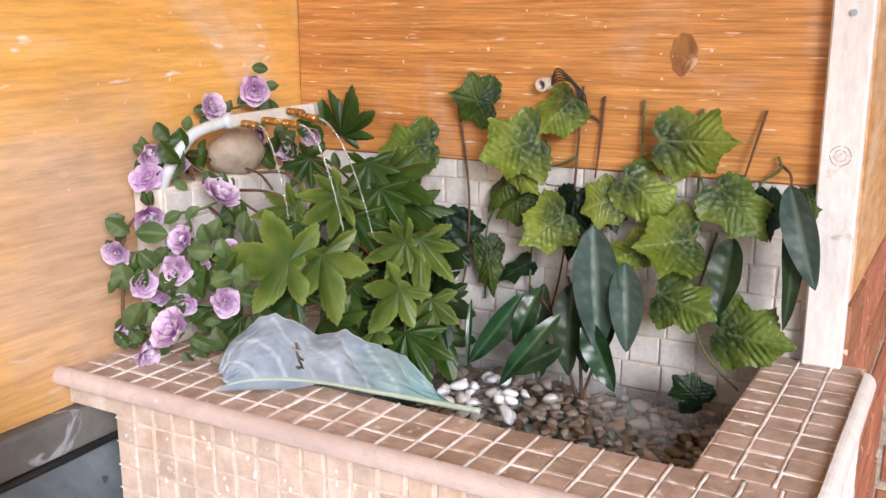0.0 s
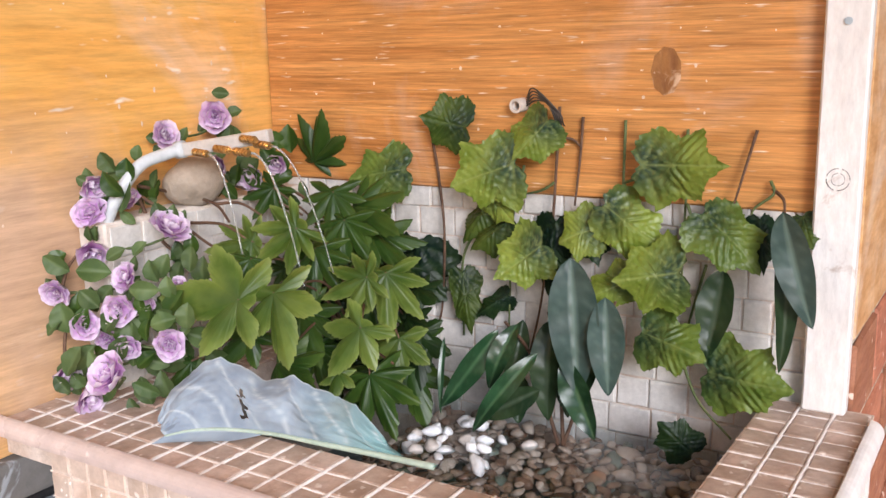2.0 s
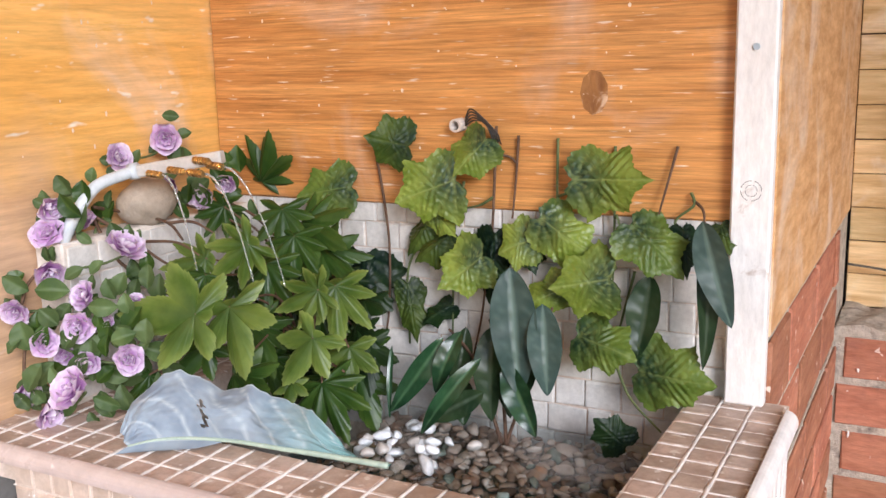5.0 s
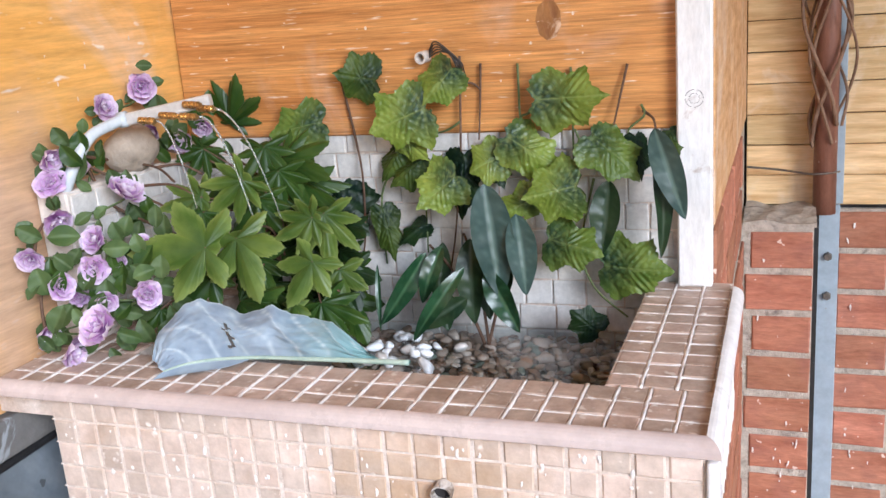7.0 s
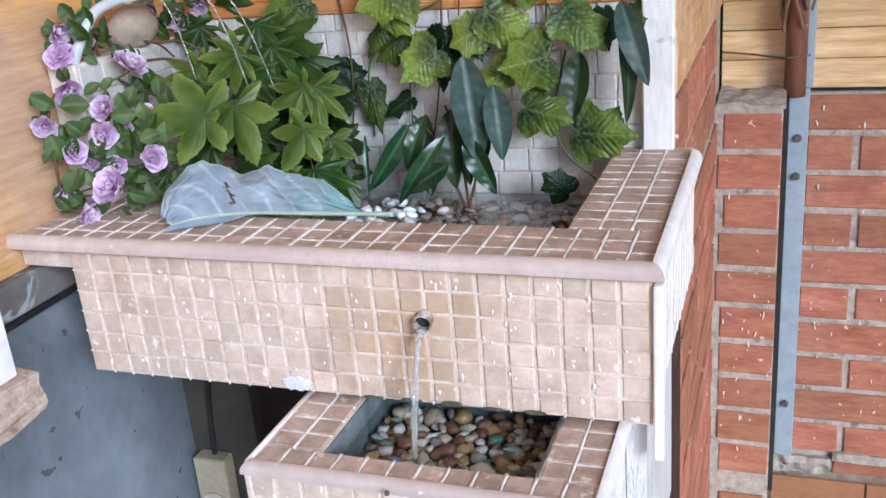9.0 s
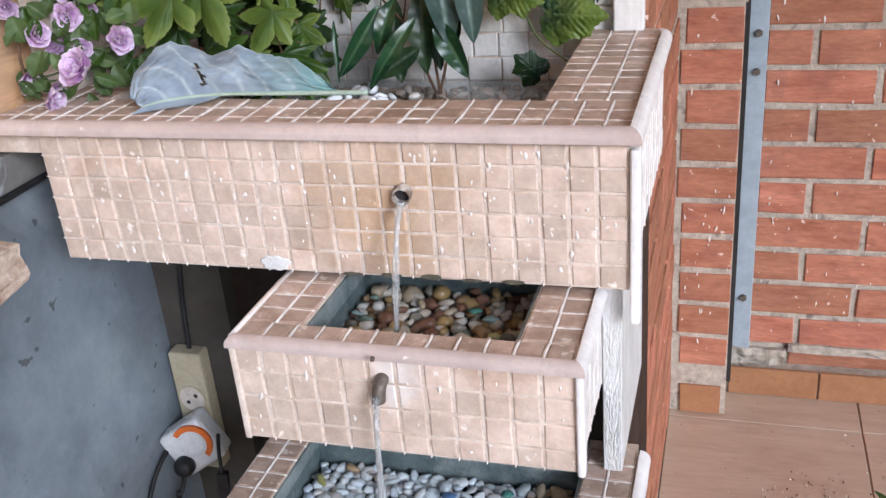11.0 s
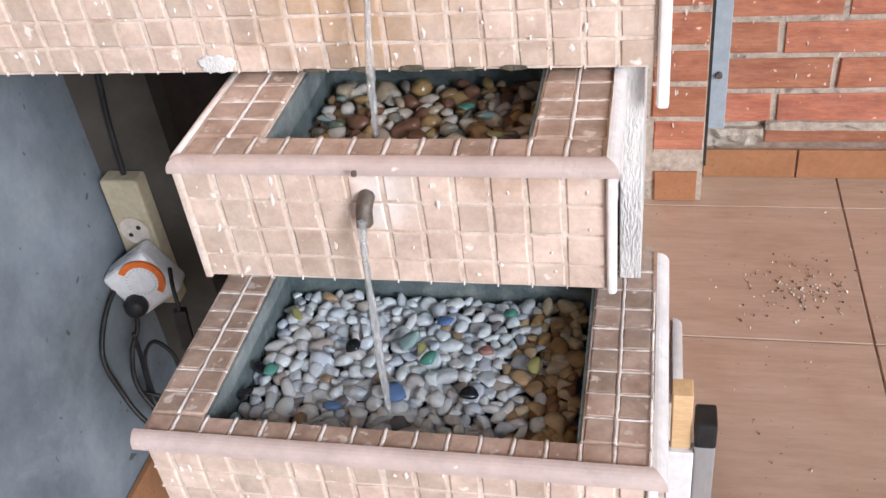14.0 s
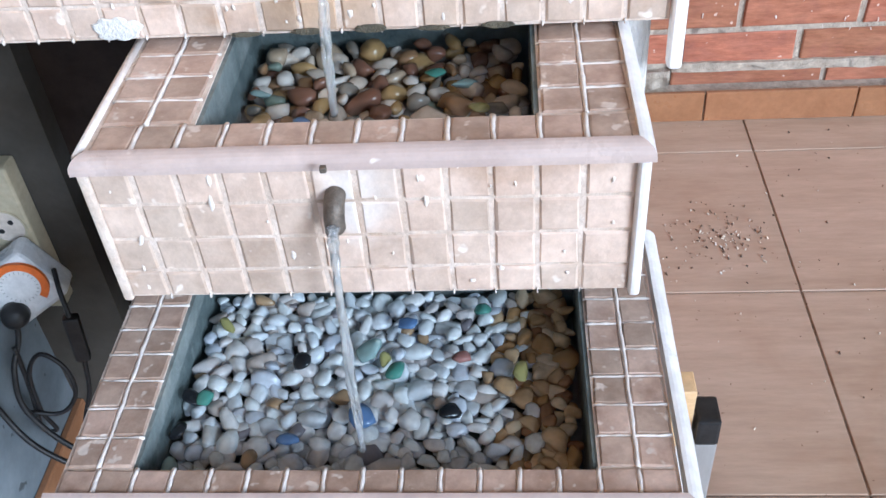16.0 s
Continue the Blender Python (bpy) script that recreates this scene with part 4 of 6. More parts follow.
def fingered_leaf(heart, tip, spread, shade, parent, rnd):
    m, length = leaf_pose(heart, tip, (0.35 + rnd.uniform(-0.25, 0.25), -1, 0.45 + rnd.uniform(-0.3, 0.2)))
    length *= 1.2
    n = rnd.choice((7, 7, 5))
    step = 2 * 2.0 / (n - 1)
    lobes = [(-2.0 + step * k, 1.0 - 0.10 * abs(-2.0 + step * k) ** 1.5) for k in range(n)]
    half = step / 2
    wide = min(1.3, max(0.75, spread / length / 1.5))

    def radius(a):
        d, s, c = lobe_gap(a, lobes)
        if abs(a) > 2.0 + half:
            return length * 0.16
        q = min(1.0, d / half)
        r = s * (0.47 + 0.40 * (1 - q ** 1.5) + 0.13 * math.exp(-q * 5.0))
        saw = (q * 6.3) % 1.0
        r *= 1 + 0.11 * (0.5 - saw) * (0.16 < q < 0.97)
        return length * r * math.hypot(math.cos(a), wide * math.sin(a))

    droop, crease, lift = rnd.uniform(0.1, 0.35), rnd.uniform(0.03, 0.10), rnd.uniform(-0.12, 0.12)

    def height(x, y, a, f):
        d, s, c = lobe_gap(a, lobes)
        return length * (-droop * f * f * 0.6 - crease * d * f + lift * math.sin(2 * a) * f)

    def tint(x, y, a, f):
        d, s, c = lobe_gap(a, lobes)
        edge = max(0, f - 0.80) * 4.0 * (0.8 if shade == 0 else 0.35)
        return min(1, math.exp(-(d * f / 0.018) ** 2) * 0.05 * f + edge * 0.8), max(0, 1 - 1.1 * f) * 0.8

    bm, tints = fan(radius, 8, 196, height, tint)
    return tinted(bm, "leaf", tints, M_PALM[shade], parent, m)


def blade_leaf(base, tip, width, material, parent, rnd, bend=0.12, wavy=0.04, rows=22, power=0.85, name="leaf", facing=None, label="", rib=0.9):
    """A long pointed leaf with a sunken midrib."""
    m, length = leaf_pose(base, tip, facing or (0.35 + rnd.uniform(-0.4, 0.4), -1, 0.25 + rnd.uniform(-0.2, 0.3)))
    bm, tints, grid = bmesh.new(), [], []
    bend *= rnd.uniform(-0.3, 1.3)
    ph = rnd.uniform(0, 6)
    for i in range(rows + 1):
        u = i / rows
        half = width / 2 * (math.sin(math.pi * min(1, u ** power)) ** 0.72 * (1 - 0.12 * u) + 0.02)
        row = []
        for k in range(-4, 5):
            v = k / 4
            z = length * bend * (4 * u * (1 - u)) + abs(v) * half * 0.45 + wavy * width * math.sin(u * 17 + ph + v) * abs(v) + 0.06 * width * math.sin(u * 40 + abs(v) * 4) * (1 - abs(v)) * 0.4
            row.append(bm.verts.new((u * length, v * half, z)))
            tints.append((rib if k == 0 else 0.28 * rib * (abs(math.sin(u * 24 - abs(v) * 3)) < 0.2), 0))
        grid.append(row)
    for a, b in zip(grid, grid[1:]):
        for k in range(8):
            bm.faces.new((a[k], b[k], b[k + 1], a[k + 1]))
    return tinted(bm, name, tints, material, parent, m, label)


def flower_mesh(seed):
    """A double rose-like bloom of radius 1, facing z."""
    rnd = random.Random(seed)
    bm, tints = bmesh.new(), []
    for ring, (count, size, lean, rise) in enumerate(((5, 0.95, 0.20, 0.0), (5, 0.82, 0.50, 0.10), (5, 0.66, 0.85, 0.18), (4, 0.48, 1.15, 0.24), (3, 0.30, 1.4, 0.26))):
        for p in range(count):
            turn = 2 * math.pi * (p + ring * 0.37) / count + rnd.uniform(-0.15, 0.15)
            tilt = lean + rnd.uniform(-0.15, 0.15)
            grid = []
            ph = rnd.uniform(0, 6)
            for i in range(6):
                u = i / 5
                half = 0.62 * size * math.sin(math.pi * (0.10 + 0.72 * u)) * (1.0 if u < 0.95 else 0.9)
                row = []
                for k in range(-3, 4):
                    v = k / 3
                    out = u * size * (1 - 0.10 * v * v)
                    cup = 0.20 * size * v * v + 0.14 * size * u * u + 0.05 * size * math.sin(3 * v + ph) * u + 0.07 * size * math.sin(7 * v + 2 * ph) * u * u
                    x, z = out * math.cos(tilt) - cup * math.sin(tilt), out * math.sin(tilt) + cup * math.cos(tilt) + rise * 0.5
                    y = v * half
                    row.append(bm.verts.new((x * math.cos(turn) - y * math.sin(turn), x * math.sin(turn) + y * math.cos(turn), z)))
                    tints.append((max(0, u - 0.5) * 2.0 * (0.5 + 0.5 * abs(v)), max(0, 0.5 - u) * 1.4))
                grid.append(row)
            for a, b in zip(grid, grid[1:]):
                for k in range(6):
                    bm.faces.new((a[k], b[k], b[k + 1], a[k + 1]))
    me = bpy.data.meshes.new("flower")
    bm.to_mesh(me)
    bm.free()
    at = me.color_attributes.new("tint", "FLOAT_COLOR", "POINT")
    at.data.foreach_set("color", [c for t in tints for c in (min(1, t[0]), t[1], 0, 1)])
    me.shade_smooth()
    me.materials.append(M_PETAL)
    return me


def stem(points, r, material, parent, name="stem", sides=6):
    pts = curve_points(points, 8)
    n = len(pts)
    return part(name, tube(pts, [r * (1 - 0.35 * i / n) for i in range(n)], sides), material, parent, smooth=True)


rnd = random.Random(11)
vine = thing("artificial_vine", (-0.3, 0.95, 0.98), "artificial vine with lime green embossed leaves hanging on the wall", "artificial vine")
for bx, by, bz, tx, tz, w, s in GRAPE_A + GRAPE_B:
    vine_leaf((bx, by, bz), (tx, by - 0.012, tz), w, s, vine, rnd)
for pts in VINES_A + VINES_B:
    stem(pts, 0.0017, M_STEM if rnd.random() < 0.6 else M_TWIG, vine)
blades = thing("artificial_foliage", (-0.35, 0.9, 0.97), "dark green artificial plant with long drooping leaves", "artificial plant")
for bx, by, bz, tx, tz, w, s in LANCE_A + LANCE_B:
    blade_leaf((bx, by, bz), (tx, by - 0.02, tz), w, M_LANCE[s], blades, rnd)
for pts in ([(-0.345, 0.9, 0.97), (-0.36, 0.925, 1.08), (-0.34, 0.915, 1.15)], [(-0.35, 0.9, 0.97), (-0.39, 0.92, 1.05), (-0.41, 0.9, 1.09)], [(-0.345, 0.9, 0.97), (-0.33, 0.93, 1.04), (-0.30, 0.92, 1.12)]):
    stem(pts, 0.0022, M_TWIG, blades)
fingered = thing("artificial_bush", (-0.58, 0.84, 0.97), "bushy artificial plant with fingered green leaves", "artificial plant")
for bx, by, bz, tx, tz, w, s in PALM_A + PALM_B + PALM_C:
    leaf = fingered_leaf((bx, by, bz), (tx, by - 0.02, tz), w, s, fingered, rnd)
    if bz < 1.22:
        root = Vector((-0.58, 0.87, 1.06)) if bx < -0.5 else Vector((-0.52, 0.9, 1.0))
        h = Vector((bx, by, bz))
        stem([root, (root + h) / 2 + Vector((0, 0.015, 0.03)), h], 0.0016, M_TWIG, fingered)
# filler leaves, coloured dark to paint the deep shade inside the bush
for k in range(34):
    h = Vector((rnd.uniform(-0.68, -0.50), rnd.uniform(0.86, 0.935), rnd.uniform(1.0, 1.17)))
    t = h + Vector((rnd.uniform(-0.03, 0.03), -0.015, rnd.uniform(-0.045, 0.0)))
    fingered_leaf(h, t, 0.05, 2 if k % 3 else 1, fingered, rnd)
for pts in TWIGS:
    stem(pts, 0.0020, M_TWIG, fingered, "twig")
garland = thing("flower_garland", (-0.70, 0.65, 1.04), "garland of lilac artificial roses with rounded green leaves", "artificial flowers")
blooms = [flower_mesh(k) for k in range(4)]
for k, (x, y, z, r) in enumerate(FLOWERS):
    ob = new("flower", blooms[k % 4])
    hang(ob, garland)
    f = Vector((0.75 + rnd.uniform(-0.8, 0.5), -0.8 + rnd.uniform(-0.4, 0.8), 0.3 + rnd.uniform(-0.8, 0.8)))
    ob.matrix_basis = Matrix.Translation((x, y, z)) @ f.to_track_quat("Z", "Y").to_matrix().to_4x4() @ pose(0, 0, 0, 0, 0, rnd.uniform(0, 360)) @ Matrix.Diagonal((r * rnd.uniform(1.05, 1.3), r * rnd.uniform(0.95, 1.2), r * rnd.uniform(1.1, 1.5), 1))
    for j in range(2):
        a = rnd.uniform(0, 6.28)
        d = Vector((0.5 * math.cos(a), 0.5 * math.cos(a), math.sin(a))).normalized()
        p = Vector((x, y, z)) + d * r * 0.5 + Vector((-0.004, 0.010, -0.004))
        q = p + d * r * rnd.uniform(0.8, 1.2)
        p.x, q.x = max(p.x, LEFT + 0.006), max(q.x, LEFT + 0.006)
        blade_leaf(p, q, r * rnd.uniform(0.6, 0.9), M_SPRIG, garland, rnd, bend=0.1, rows=9, power=1.0, rib=0.3)
for x, y, z, l in SPRIGS_A + SPRIGS_B:
    a = rnd.uniform(0, 6.28)
    d = Vector((0.5 * math.cos(a), 0.4 * math.cos(a), math.sin(a) * 0.8)).normalized() * l * 0.46
    p = Vector((max(x, LEFT + 0.03), y, z))
    blade_leaf(p - d, p + d, l * rnd.uniform(0.55, 0.8), M_SPRIG, garland, rnd, bend=0.12, rows=10, power=1.05, rib=0.3)
# leaves that would hide the lining's end from the camera are skipped
END, TO_CAMERA = Vector((-0.695, 0.672, 1.19)), Vector((0.775, -0.605, 0.18)).normalized()
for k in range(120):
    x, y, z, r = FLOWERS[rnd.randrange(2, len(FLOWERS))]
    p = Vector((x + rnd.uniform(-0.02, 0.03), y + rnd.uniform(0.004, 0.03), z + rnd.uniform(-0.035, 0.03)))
    if (p.x > -0.66 and p.z < 1.11 and p.y < 0.70) or ((p - END) - TO_CAMERA * (p - END).dot(TO_CAMERA)).length < 0.036 or p.z < 1.05 or (p.x < -0.715 and p.y > 0.665 and p.z < 1.21):
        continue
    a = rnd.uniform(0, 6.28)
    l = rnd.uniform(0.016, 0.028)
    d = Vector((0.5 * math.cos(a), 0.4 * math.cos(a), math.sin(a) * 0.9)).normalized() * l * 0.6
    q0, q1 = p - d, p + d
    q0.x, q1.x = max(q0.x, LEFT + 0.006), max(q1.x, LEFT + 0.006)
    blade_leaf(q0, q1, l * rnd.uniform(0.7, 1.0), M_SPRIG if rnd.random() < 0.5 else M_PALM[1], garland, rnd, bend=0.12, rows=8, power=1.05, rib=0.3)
for k in range(len(FLOWERS) - 1):
    a, b = Vector(FLOWERS[k][:3]), Vector(FLOWERS[k + 1][:3])
    if (a - b).length < 0.12:
        stem([a + Vector((0, 0.012, -0.004)), (a + b) / 2 + Vector((-0.004, 0.02, -0.01)), b + Vector((0, 0.012, -0.004))], 0.0016, M_STEM, garland)


def cabbage_leaf():
    """A big limp leaf lying on the rim: a stalk that becomes the midrib, one half of the blade standing up behind it, the other curled under."""
    kale = thing("cabbage_leaf", (-0.48, 0.62, R1 + 0.003), "large silvery blue-green cabbage leaf lying on the rim", "leaf")
    rib = curve_points([(-0.352, 0.673, 1.0375), (-0.412, 0.6660, 1.0390), (-0.456, 0.6590, 1.0405), (-0.502, 0.6520, 1.0420), (-0.543, 0.6383, 1.0430), (-0.5674, 0.6221, 1.0430), (-0.5812, 0.6036, 1.0420)], 12)
    n = len(rib) - 1
    bm, tints, grid = bmesh.new(), [], []
    rows = 36
    along = [0.0]
    for a, b in zip(rib, rib[1:]):
        along.append(along[-1] + (b - a).length)
    for i, p in enumerate(rib):
        u = along[i] / along[-1]
        top = float(np.interp(u, (0, 0.10, 0.22, 0.31, 0.40, 0.47, 0.535, 0.59, 0.65, 0.70, 0.77, 0.83, 0.89, 0.945, 1), (0, 0, 0.014, 0.034, 0.0355, 0.0385, 0.0475, 0.041, 0.036, 0.046, 0.0535, 0.048, 0.032, 0.021, 0.008)))
        slide = float(np.interp(u, (0, 0.31, 0.535, 0.70, 0.83, 0.91, 1), (0, -0.004, -0.012, -0.021, -0.0355, -0.034, -0.014)))
        top *= 1 + 0.02 * noise.noise(Vector((u * 34, 0, 3))) + 0.03 * noise.noise(Vector((u * 90, 1, 3)))
        row = []
        for k in range(-4, rows + 1):
            v = k / rows
            crinkle = noise.noise(Vector((u * 16, v * 7, 2.0))) * 0.0028 + noise.noise(Vector((u * 45, v * 18, 5.0))) * 0.0016
            sway = u * 30 - v * 5
            if k >= 0:
                q = p + Vector((slide * v, 0.5 * top * v + 0.002 * math.sin(sway) * v * 2, top * v)) + Vector((0, -0.010, 0.004)) * math.sin(math.pi * v) * min(1, top * 25)
                q += Vector((0.002, -0.003, 0.001)) * math.sin(u * 21 + v * 3) * v + Vector((0.2, -1, 0.3)) * crinkle * min(1, v * 4)
            else:
                w = -k / 4 * (0.034 * math.sin(math.pi * min(1, max(0, (u - 0.62) / 0.46))) ** 0.8 if u > 0.62 else 0)
                q = p + Vector((-0.006 * (-k / 4) * u, -w * 0.55, -0.25 * w))
            if q.z < R1 + 0.004:
                q.z = R1 + 0.004
            row.append(bm.verts.new(q))
            slant = (u - 0.10 * v + 0.03 * math.sin(v * 5)) * 9.0
            d = abs(slant - round(slant))
            fork = abs((u * 23 + v * 3.5) - round(u * 23 + v * 3.5))
            vein = max(math.exp(-(d / 0.06) ** 2) * 0.6, math.exp(-(fork / 0.12) ** 2) * 0.08 * (v > 0.3)) * (u > 0.12) * (0 < v < 0.97)
            vein = max(vein, 1.0 if k == 0 else 0.0, 0.6 if k == rows else 0)
            tints.append((vein, max(0.0, 1 - u * 1.9)))
        grid.append(row)
    for i, (a, b) in enumerate(zip(grid, grid[1:])):
        for k in range(rows + 4):
            u, v = along[i] / along[-1], (k - 4) / rows
            hole = abs(u - 0.69 + 0.02 * noise.noise(Vector((v * 9, 0, 0)))) < 0.009 + 0.010 * noise.noise(Vector((v * 16, u * 30, 1))) and 0.12 < v < 0.66
            if not hole:
                bm.faces.new((a[k], a[k + 1], b[k + 1], b[k]))
    tinted(bm, "blade", tints, M_KALE, kale, Matrix())
    part("stalk", tube([p + Vector((0, -0.001, 0)) for p in rib], [0.0030 * (1 - 0.7 * i / n) for i in range(n + 1)], 8), M_STALK, kale, "pale green stalk", smooth=True)


cabbage_leaf()


# ---- stones, pipes and water of the fountain ----
def pebble_material(name, stops, rough=0.35):
    m, nt, bsdf = tree(name)
    geo = nt.nodes.new("ShaderNodeNewGeometry")
    r = nt.nodes.new("ShaderNodeValToRGB")
    r.color_ramp.interpolation = "CONSTANT"
    el = r.color_ramp.elements
    while len(el) < len(stops):
        el.new(0.5)
    for e, (p, c) in zip(el, stops):
        e.position, e.color = p, (*c, 1)
    nt.links.new(geo.outputs["Random Per Island"], r.inputs[0])
    n = node(nt, "ShaderNodeTexNoise", Vector=geo.outputs["Position"], Scale=140.0, Detail=6.0)
    v = node(nt, "ShaderNodeMapRange", i0=n.outputs[0], i1=0.3, i2=0.7, i3=0.82, i4=1.12)
    col = node(nt, "ShaderNodeHueSaturation", Color=r.outputs[0], Value=v.outputs[0])
    nt.links.new(col.outputs[0], bsdf.inputs["Base Color"])
    bsdf.inputs["Roughness"].default_value = rough
    b = node(nt, "ShaderNodeBump", Strength=0.15, Distance=0.002, Height=n.outputs[0])
    nt.links.new(b.outputs[0], bsdf.inputs["Normal"])
    return m


M_PEBBLE_WHITE = pebble_material("white_pebbles", [(0, (0.820, 0.828, 0.860)), (0.2, (0.860, 0.860, 0.860)), (0.42, (0.688, 0.700, 0.771)), (0.58, (0.860, 0.820, 0.806)), (0.72, (0.732, 0.663, 0.642)), (0.84, (0.860, 0.860, 0.860)), (0.92, (0.586, 0.493, 0.442)), (0.96, (0.498, 0.329, 0.186)), (0.98, (0.248, 0.214, 0.228))], 0.22)
M_PEBBLE_CLEAN = pebble_material("clean_white_pebbles", [(0, (0.78, 0.79, 0.80)), (0.5, (0.84, 0.84, 0.84)), (0.85, (0.60, 0.55, 0.50))])
M_PEBBLE_OCHRE = pebble_material("ochre_pebbles", [(0, (0.585, 0.384, 0.207)), (0.25, (0.699, 0.501, 0.298)), (0.5, (0.488, 0.280, 0.117)), (0.68, (0.747, 0.576, 0.389)), (0.86, (0.357, 0.177, 0.084))], 0.22)
M_PEBBLE_MIXED = pebble_material("mixed_pebbles", [(0, (0.489, 0.363, 0.248)), (0.18, (0.632, 0.511, 0.410)), (0.34, (0.331, 0.188, 0.093)), (0.48, (0.431, 0.269, 0.111)), (0.62, (0.719, 0.632, 0.558)), (0.76, (0.230, 0.108, 0.068)), (0.86, (0.287, 0.242, 0.199)), (0.94, (0.230, 0.269, 0.212))], 0.22)
M_PEBBLE_PINK = pebble_material("pinkish_flat_pebbles", [(0, (0.324, 0.217, 0.154)), (0.25, (0.504, 0.385, 0.308)), (0.45, (0.228, 0.130, 0.084)), (0.60, (0.600, 0.488, 0.407)), (0.72, (0.360, 0.255, 0.189)), (0.88, (0.108, 0.066, 0.044)), (0.96, (0.180, 0.206, 0.164))], 0.25)


def glass_material(name, color):
    m, nt, bsdf = tree(name)
    bsdf.inputs["Base Color"].default_value = (*color, 1)
    bsdf.inputs["Roughness"].default_value = 0.12
    bsdf.inputs["Transmission Weight"].default_value = 0.35
    bsdf.inputs["IOR"].default_value = 1.45
    return m


M_GLASS = {"blue": glass_material("blue_glass", (0.22, 0.34, 0.62)), "green": glass_material("green_glass", (0.18, 0.45, 0.36)), "yellow": glass_material("yellow_glass", (0.62, 0.56, 0.22)),
           "black": surface("black_pebble", (0.010, 0.010, 0.012), (0.03, 0.03, 0.035), scale=60, rough=0.25, bump=0.05), "teal": glass_material("pale_teal_glass", (0.48, 0.62, 0.60)),
           "red": surface("red_pebble", (0.30, 0.12, 0.10), (0.42, 0.2, 0.17), scale=60, rough=0.35, bump=0.05)}


def ball(subdiv=2):
    bm = bmesh.new()
    bmesh.ops.create_icosphere(bm, subdivisions=subdiv, radius=1)
    v = np.array([q.co for q in bm.verts])
    f = [[q.index for q in p.verts] for p in bm.faces]
    bm.free()
    return v, f


BALL_V, BALL_F = ball(2)


def stone_points(size, flat, rnd, turn=None):
    """One worn pebble: a squashed, bent ball."""
    a, b, c = size * rnd.uniform(0.85, 1.3), size * rnd.uniform(0.6, 0.95), size * flat * rnd.uniform(0.75, 1.1)
    v = BALL_V * (1 + 0.09 * np.sin(BALL_V @ np.array([rnd.uniform(-3, 3) for _ in range(3)]) + rnd.uniform(0, 6)) + 0.06 * np.sin(BALL_V @ np.array([rnd.uniform(-5, 5) for _ in range(3)])))[:, None]
    for _ in range(8):
        d = np.array([rnd.gauss(0, 1), rnd.gauss(0, 1), rnd.gauss(0, 0.7)])
        d /= np.linalg.norm(d)
        v = v - np.outer(np.maximum(0, v @ d - rnd.uniform(0.48, 0.8)), d) * 0.92
    v = v * np.array([a, b, c])
    m = np.array(Euler((rnd.gauss(0, 0.2), rnd.gauss(0, 0.2), rnd.uniform(0, 6.28) if turn is None else turn)).to_matrix())
    return v @ m.T


def pebble_bed(name, material, spots, rnd, flat, label):
    vs, fs, base = [], [], 0
    for x, y, z, s in spots:
        v = stone_points(s, flat, rnd) + np.array([x, y, z])
        vs.append(v)
        fs += [[i + base for i in p] for p in BALL_F]
        base += len(v)
    me = bpy.data.meshes.new(name)
    me.from_pydata(np.concatenate(vs).tolist(), [], fs)
    me.shade_smooth()
    me.materials.append(material)
    return tagged(new(name, me), label, "pebbles", kind="stuff")


def scatter(x0, x1, y0, y1, z, size, n, rnd, keep=0.86, rise=0.003, layers=2):
    """Close-packed places for pebbles in layers."""
    out = []
    for layer in range(layers):
        placed = []
        for _ in range(n * 12):
            s = size * rnd.choice((0.72, 0.85, 1.0, 1.0, 1.15, 1.35))
            x, y = rnd.uniform(x0 + s, x1 - s), rnd.uniform(y0 + s, y1 - s)
            if all((x - p[0]) ** 2 + (y - p[1]) ** 2 > (keep * (s + p[3])) ** 2 for p in placed):
                placed.append((x, y, z + layer * size * 0.55 + rnd.uniform(-rise, rise), s))
                if len(placed) >= n:
                    break
        out += placed
    return out


def lone_stone(name, at, size, flat, material, label, seed, turn=None):
    rnd = random.Random(seed)
    me = bpy.data.meshes.new(name)
    me.from_pydata((stone_points(size, flat, rnd, turn) + np.array(at)).tolist(), [], BALL_F)
    me.shade_smooth()
    me.materials.append(material)
    return tagged(new(name, me), label, "pebble", "coloured stones in the basins")


prnd = random.Random(3)
bed = scatter(-0.438, -0.123, 0.385, 0.599, 0.602, 0.0108, 800, prnd, keep=0.53)
# right edge painted ochre, where the water lacks the pale sky reflection
ochre = [p for p in bed if p[0] > -0.178 + prnd.gauss(0, 0.012)]
white = [p for p in bed if p not in ochre]
pebble_bed("white_pebbles", M_PEBBLE_WHITE, white, prnd, 0.5, "white rounded pebbles under clear water in the lower basin")
pebble_bed("ochre_pebbles", M_PEBBLE_OCHRE, ochre, prnd, 0.5, "pebbles along the lower basin's edge, ochre painted in where no sky reflects")
pebble_bed("mixed_pebbles", M_PEBBLE_MIXED, scatter(-0.360, -0.161, 0.478, 0.638, 0.824, 0.0104, 260, prnd, keep=0.64), prnd, 0.62, "mixed brown, cream and green pebbles in the middle basin")
pebble_bed("flat_pebbles", M_PEBBLE_PINK, scatter(-0.52, -0.166, 0.662, 0.955, 0.957, 0.0098, 720, prnd, keep=0.70), prnd, 0.45, "flat pinkish and brown pebbles under shallow water")
pile = [(prnd.gauss(-0.445, 0.03), prnd.uniform(0.80, 0.90), 0.968 + prnd.uniform(0, 0.012), prnd.uniform(0.008, 0.0118)) for _ in range(26)]
pebble_bed("bright_pebbles", M_PEBBLE_CLEAN, pile, prnd, 0.6, "heap of large clean white pebbles between the plants")

